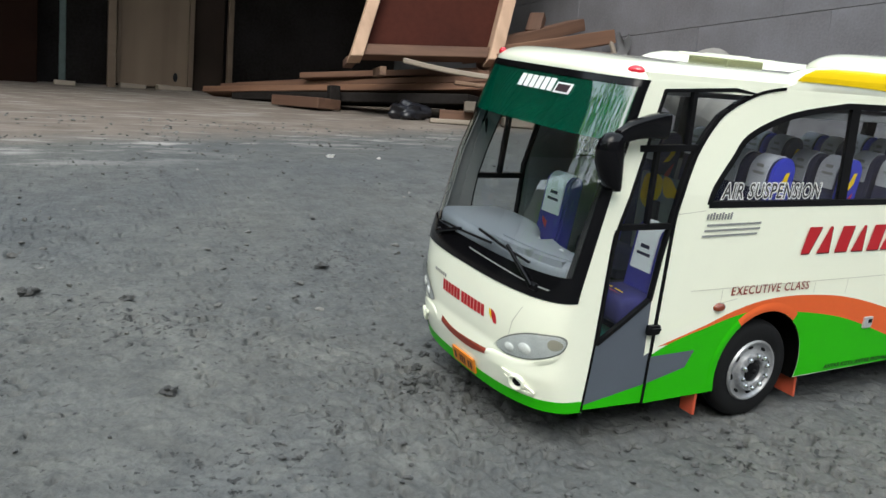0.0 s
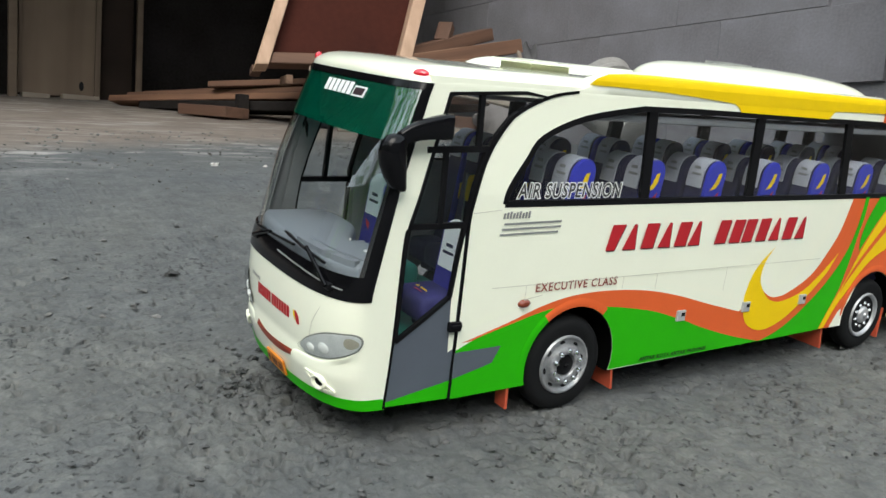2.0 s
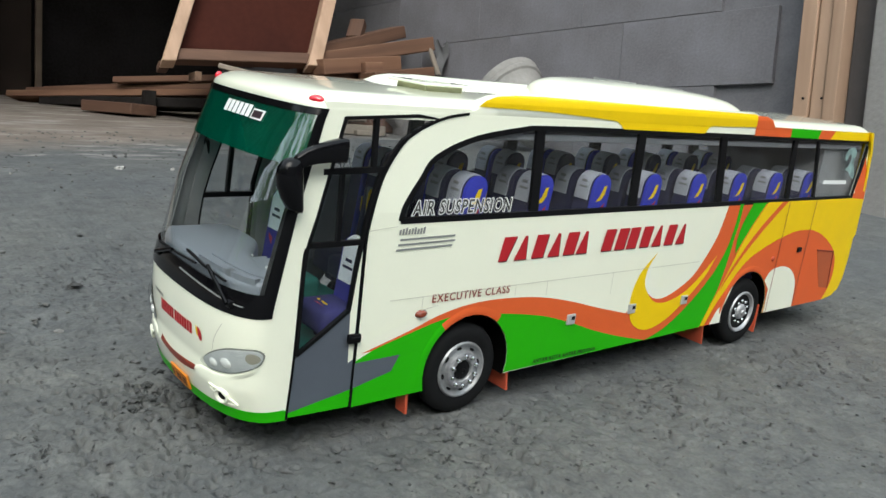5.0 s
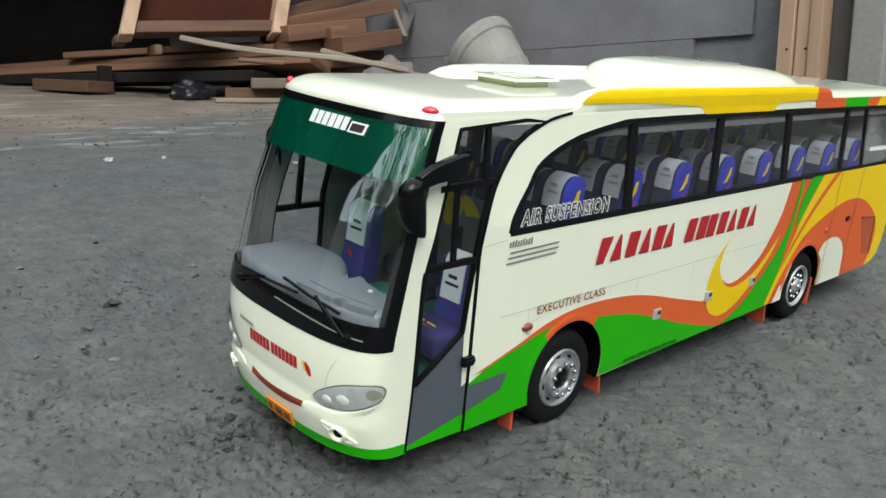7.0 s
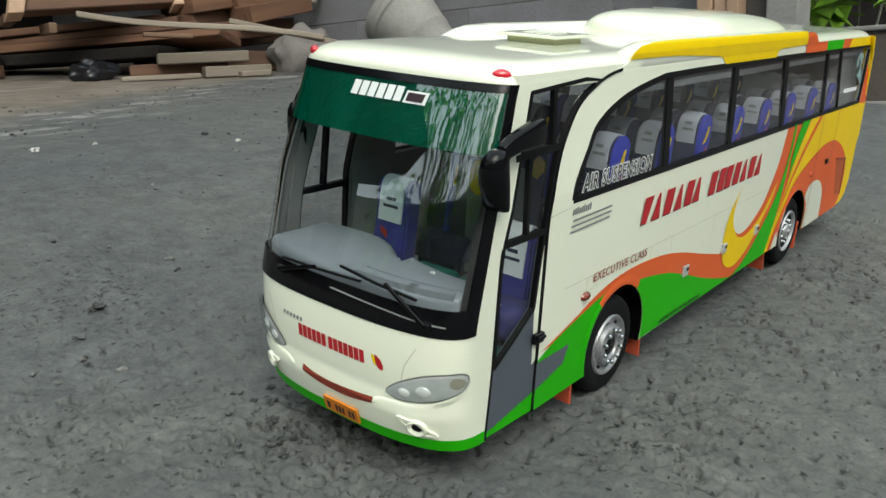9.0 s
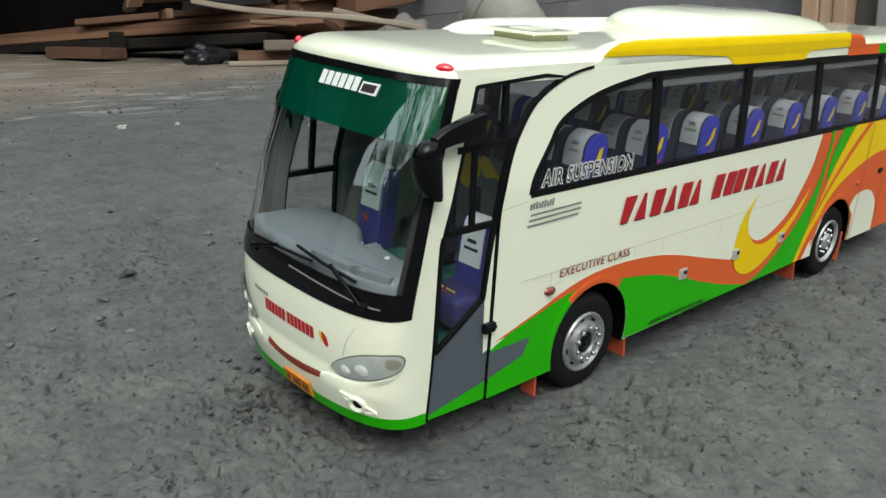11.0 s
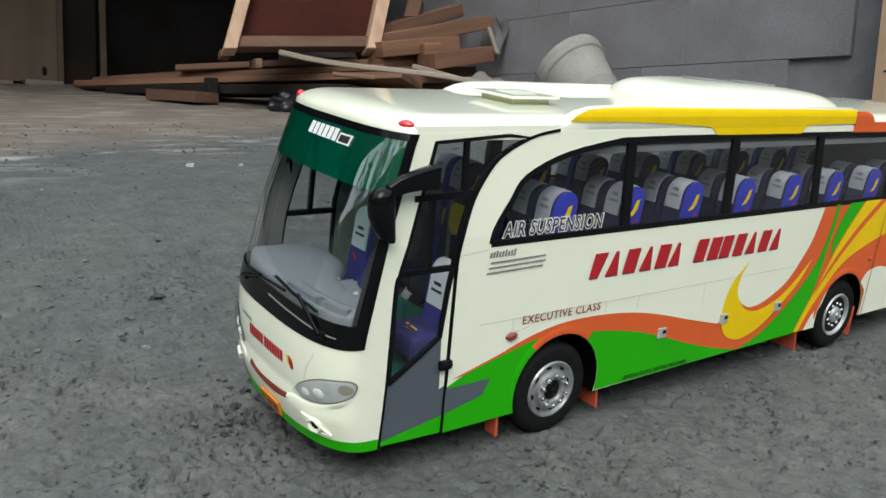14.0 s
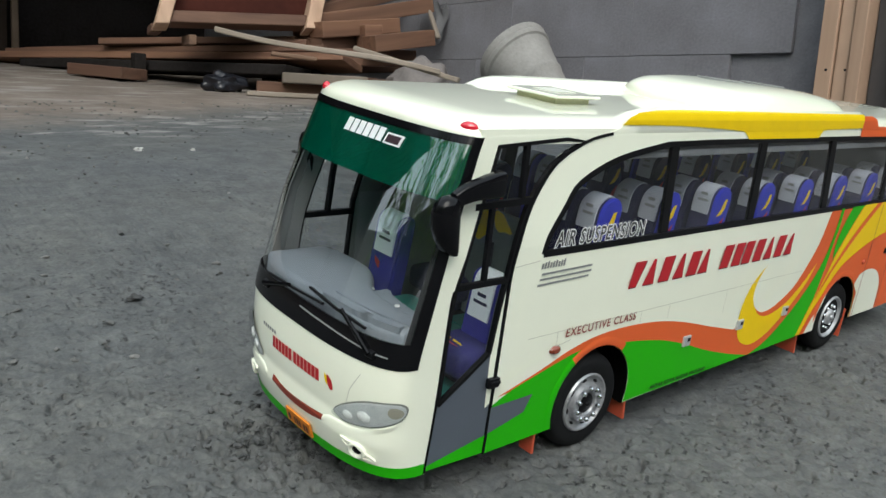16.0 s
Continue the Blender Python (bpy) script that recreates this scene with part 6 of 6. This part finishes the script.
# a dark sheet stands in for the dark gap between post and column
solid("dark_gap_sheet", box(1.225, 1.245, 0.322, 0.365, ground_z(1.2, 0.33) - 0.02, 1.85, 0.002), mat("dark_brown_sheet", (0.055, 0.05, 0.05), 0.7, var=0.2), "dark sheet standing in for the gap beside the pine post", "gate")
solid("concrete_column", box(1.20, 1.27, 0.262, 0.321, ground_z(1.2, 0.28) - 0.02, 1.85, 0.004), CONCR, "grey rough concrete column", "column")
for z0 in (0.30, 0.62):
    for y in (0.427, 0.395):
        solid("nail_head", lathe([(0.0, -0.0012), (0.0022, -0.001), (0.0026, 0.001)], 10, Matrix.Translation((1.1855 + (0.006 if y < 0.42 else 0), y, z0 + 0.005)) @ Matrix.Rotation(radians(-90), 4, "Z")), BLACKM, "dark nail head in a pine post", "nail", "nail heads")
tagged(part("low_wall", box(1.45, 1.53, -4.0, 0.31, -0.4, 0.232, 0.006), BROWNW, None), "low brown stained planter wall", "wall", kind="structure")
tagged(part("low_wall_coping", box(1.442, 1.538, -4.0, 0.312, 0.236, 0.246, 0.003), CONCR, None), "pale coping on the low wall", "wall", kind="structure")
tagged(part("kerb", box(1.425, 1.446, -4.0, 0.30, -0.4, 0.099, 0.003), CONCR, None), "pale kerb at the foot of the low wall", "kerb", kind="structure")
tagged(part("planter_soil", box(1.53, 3.4, -4.0, 0.9, -0.4, 0.20), BROWNW, None), "dark planter soil", "ground", kind="structure")
tagged(part("boundary_wall", box(3.4, 3.5, -6.0, 3.0, -0.4, 2.2), SHED, None), "plain dark boundary wall behind the plants", "wall", kind="structure")

# unseen walls, added so the windscreen mirrors grey below the sky
YARD = mat("plain_grey_render", (0.19, 0.195, 0.165), 0.9, var=0.35, scale=4, fine=60, bump=0.4)
tagged(part("wall_yard_west", box(-5.7, -5.6, -5.6, 7.0, -0.8, 1.95, 0.01), YARD, None), "grey wall out of view, added for the windscreen's reflection", "wall", kind="structure")
tagged(part("wall_yard_south", box(-5.7, 3.5, -5.7, -5.6, -0.8, 2.25, 0.01), YARD, None), "grey wall out of view behind the walk, added for reflections", "wall", kind="structure")


def shrub(x, y, z, n, spread, height, size, seed, label):
    """A broad-leaved plant: stems from one foot, each with bent pointed leaves."""
    rng = random.Random(seed)
    root = new("shrub")
    root.matrix_world = Matrix.Translation((x, y, z))
    tagged(root, label, "plant", "planter shrubs")
    st, lf = bmesh.new(), bmesh.new()
    for i in range(n):
        a, r, h = rng.uniform(0, 2 * math.pi), spread * math.sqrt(rng.random()), height * rng.uniform(0.25, 1.0)
        tip = Vector((r * math.cos(a), r * math.sin(a), h))
        if i % 24 == 0:
            r_ = rod((tip.x * 0.15, tip.y * 0.15, -0.03), tip, 0.004, 6)
            me = bpy.data.meshes.new("tmp")
            r_.to_mesh(me)
            r_.free()
            st.from_mesh(me)
            bpy.data.meshes.remove(me)
        ln, w, yaw, pitch = size * rng.uniform(0.6, 1.3), size * rng.uniform(0.16, 0.26), rng.uniform(0, 2 * math.pi), rng.uniform(-0.9, 0.7)
        m = Matrix.Translation(tip) @ Matrix.Rotation(yaw, 4, "Z") @ Matrix.Rotation(-pitch, 4, "Y") @ Matrix.Rotation(rng.uniform(-0.6, 0.6), 4, "X")
        rows = []
        for t, k in ((0, 0.08), (0.2, 0.75), (0.45, 1.0), (0.72, 0.7), (1.0, 0.03)):
            zz = -0.35 * ln * t * t
            rows.append([lf.verts.new(m @ Vector((ln * t, s * w * k, zz + 0.25 * w * abs(s)))) for s in (-1, 0, 1)])
        for p, q in zip(rows, rows[1:]):
            for j in (0, 1):
                lf.faces.new((p[j], p[j + 1], q[j + 1], q[j]))
    tagged(part("stem", st, STEM, root), kind="stuff")
    tagged(part("foliage", lf, LEAF, root, "", True), kind="stuff")


shrub(1.80, 0.42, 0.2, 240, 0.24, 0.85, 0.14, 1, "broad-leaved bright green plant behind the column")
shrub(1.72, 0.40, 0.2, 46, 0.13, 0.24, 0.13, 9, "large bright green leaves of a low plant by the column")
shrub(1.90, 0.12, 0.2, 70, 0.25, 0.55, 0.13, 2, "low leafy green plant in the planter")
shrub(2.40, 0.45, 0.2, 260, 0.42, 1.1, 0.16, 3, "tall leafy green plant by the boundary wall")
shrub(2.30, -0.30, 0.2, 90, 0.40, 0.6, 0.14, 4, "leafy green plant along the boundary wall")
for i, (x, y) in enumerate(((-5.3, 3.4), (-5.2, 1.6), (-5.3, 0.2), (-5.2, -1.4), (-5.1, -3.0), (-3.6, -5.2), (-4.6, -4.4))):
    shrub(x, y, ground_z(x, y), 240, 0.6, 2.15 + 0.55 * (i % 3), 0.26, 20 + i, "broad dark green bush at the yard's open side")
for x, y in ((1.75, 0.20), (1.95, 0.02), (2.2, 0.30)):
    solid("stake", rod((x, y, 0.15), (x + 0.01, y, 1.4), 0.013, 10), STEM, "pale upright stake in the planter", "stake", "stakes")

def tree(x, y, h, seed):
    """A small broad-leaved tree: tapered trunk, limbs and a loose crown of leaf clumps."""
    rng = random.Random(seed)
    root = new("tree")
    z = ground_z(x, y)
    root.matrix_world = Matrix.Translation((x, y, z))
    tagged(root, "small broad-leaved tree at the open side of the yard", "tree")
    part("trunk", rod((0, 0, -0.1), (0.1, 0.05, h * 0.55), 0.07, 10), STEM, root)
    lf = bmesh.new()
    for i in range(7):
        a = i * 0.9
        tip = Vector((0.75 * math.cos(a) * rng.uniform(0.5, 1.1), 0.75 * math.sin(a) * rng.uniform(0.5, 1.1), h * rng.uniform(0.6, 1.0)))
        part("limb", rod((0.08, 0.04, h * 0.5), tip, 0.03, 7), STEM, root)
        for j in range(90):
            c = tip + Vector((rng.gauss(0, 0.22), rng.gauss(0, 0.22), rng.gauss(0, 0.18)))
            m = Matrix.Translation(c) @ Euler((rng.uniform(0, 6.3), rng.uniform(0, 6.3), rng.uniform(0, 6.3))).to_matrix().to_4x4()
            ln, w = rng.uniform(0.08, 0.16), rng.uniform(0.025, 0.045)
            v = [lf.verts.new(m @ Vector(q)) for q in ((0, 0, 0), (ln * 0.5, -w, 0.01), (ln, 0, -0.02), (ln * 0.5, w, 0.01))]
            lf.faces.new(v)
    tagged(part("crown", lf, LEAF, root, "", True), kind="stuff")


tree(-3.4, -1.3, 2.1, 8)
tree(-3.9, 1.5, 2.4, 11)

# clods and chips on the asphalt
rng = random.Random(5)
bm = bmesh.new()
protos = []
for k in range(6):
    t = bmesh.new()
    bmesh.ops.create_icosphere(t, subdivisions=1, radius=1)
    protos.append(([v.co * (1 + 0.8 * noise.noise(v.co * 1.5 + Vector((k * 3, k, 1)))) for v in t.verts], [[v.index for v in f.verts] for f in t.faces]))
    t.free()
verts, faces = [], []
for i in range(2300):
    x, y = rng.uniform(-0.62, 0.85), rng.uniform(-0.34, 0.95)
    if i < 1000:
        x, y = rng.gauss(0.02, 0.24), rng.gauss(-0.03, 0.11)
    if i >= 2160:
        x, y = (rng.gauss(-0.140, 0.020), rng.gauss(0.085, 0.030)) if i % 5 else (rng.gauss(-0.055, 0.050), rng.gauss(-0.018, 0.012))
    elif noise.noise(Vector((x * 7, y * 7, 4))) + 0.35 * noise.noise(Vector((x * 25, y * 25, 9))) < rng.uniform(-0.7, 0.15):
        continue
    size = 0.0004 + 0.0013 * rng.random() ** 2.2 + (0.0022 * rng.random() if rng.random() < 0.015 else 0) + (0.0009 * rng.random() if i >= 2160 else 0)
    if y < -0.34:
        continue
    vs, fs = protos[i % 6]
    yaw = rng.uniform(0, 6.28)
    c, sn = math.cos(yaw), math.sin(yaw)
    sx, sy, sz = size * rng.uniform(0.8, 1.5), size * rng.uniform(0.7, 1.2), size * rng.uniform(0.4, 0.75)
    z = ground_z(x, y) - 0.0002
    base = len(verts)
    verts += [(x + c * p.x * sx - sn * p.y * sy, y + sn * p.x * sx + c * p.y * sy, z + p.z * sz) for p in vs]
    faces += [[base + j for j in f] for f in fs]
me = bpy.data.meshes.new("asphalt_chips")
me.from_pydata(verts, [], faces)
me.materials.append(mat("loose_asphalt_chips", (0.080, 0.082, 0.083), 0.9, var=0.65, scale=90, fine=500))
tagged(new("asphalt_chips", me), "loose dark chips and clods scattered over the asphalt", "gravel", kind="stuff")
rng = random.Random(17)
verts, faces = [], []
for i in range(1500):
    x, y = rng.uniform(-0.75, 0.95), rng.uniform(0.18, 1.35)
    if noise.noise(Vector((x * 5, y * 5, 2))) < rng.uniform(-0.6, 0.3):
        continue
    size = 0.0009 + 0.0016 * rng.random() ** 2 + 0.0008 * y
    vs, fs = protos[i % 6]
    yaw = rng.uniform(0, 6.28)
    c, sn = math.cos(yaw), math.sin(yaw)
    sx, sy, sz = size * rng.uniform(0.9, 1.6), size * rng.uniform(0.7, 1.2), size * rng.uniform(0.4, 0.8)
    z = ground_z(x, y)
    base = len(verts)
    verts += [(x + c * p.x * sx - sn * p.y * sy, y + sn * p.x * sx + c * p.y * sy, z + p.z * sz) for p in vs]
    faces += [[base + j for j in f] for f in fs]
me = bpy.data.meshes.new("yard_grit")
me.from_pydata(verts, [], faces)
me.materials.append(mat("mixed_yard_grit", (0.115, 0.114, 0.110), 0.9, var=0.8, scale=60, fine=300))
tagged(new("yard_grit", me), "mixed pale and dark grit strewn over the yard", "gravel", kind="stuff")
for x, y, r, light in ((-0.128, 0.279, 0.0042, False), (0.046, 0.733, 0.004, True), (0.113, 0.726, 0.0020, True), (0.253, 0.641, 0.0022, True), (0.62, -0.02, 0.006, True),
                       (0.245, 0.698, 0.0034, False), (-0.323, 0.258, 0.0045, False), (-0.267, 0.104, 0.0030, False), (-0.269, 0.237, 0.0028, False)):
    tone = (0.50, 0.49, 0.47) if light else (0.045, 0.046, 0.046)
    solid("scrap" if light else "stone", lump((x, y, ground_z(x, y) + 0.0006), (r * 1.15, r * 0.9, r), x * 90, 0.7, 3, 1.1), mat("scrap_or_stone", tone, 0.8, var=0.3, scale=200), "pale paper scrap on the asphalt" if light else "dark stone on the asphalt", "scrap" if light else "stone", "paper scraps" if light else "loose stones")
for x, y, r, k in ((-0.147, 0.083, 0.0030, 1), (-0.127, 0.111, 0.0026, 2), (-0.154, 0.071, 0.0018, 3), (-0.138, 0.098, 0.0022, 4), (-0.118, 0.124, 0.0018, 5), (-0.141, 0.079, 0.0016, 6), (-0.133, 0.119, 0.0015, 7)):
    solid("clod", lump((x, y, ground_z(x, y) + 0.0008), (r * 1.2, r, r), k * 3.7, 0.75, 3, 0.9), mat("crumbled_asphalt", (0.055, 0.058, 0.058), 0.9, var=0.5, scale=260, bump=0.4), "crumbled dark asphalt clod by the bus's nose", "clod", "clods")

# blocks of the wall, laid in staggered courses
bm = box(0, 0.0125, 0.0004, 0.3876, 0.0006, 0.1549, 0.0007, 1)
blk = bpy.data.meshes.new("block")
bm.to_mesh(blk)
bm.free()
blk.materials.append(BLOCKG)
for row in range(-2, 12):
    z = 0.344 + 0.1555 * row
    y0 = 0.92 if row % 2 == 0 else 0.857 - 0.195
    for k in range(-2, 7):
        y = y0 + 0.388 * k
        if y < 0.34 or y > 2.85:
            continue
        b = new("block", blk)
        b.parent = wall_e
        b.matrix_world = Matrix.Translation((WALL_X + 0.0006 * noise.noise(Vector((row, k, 3))), y, z)) @ Matrix.Rotation(radians(0.1 * noise.noise(Vector((k, row, 7)))), 4, "X")
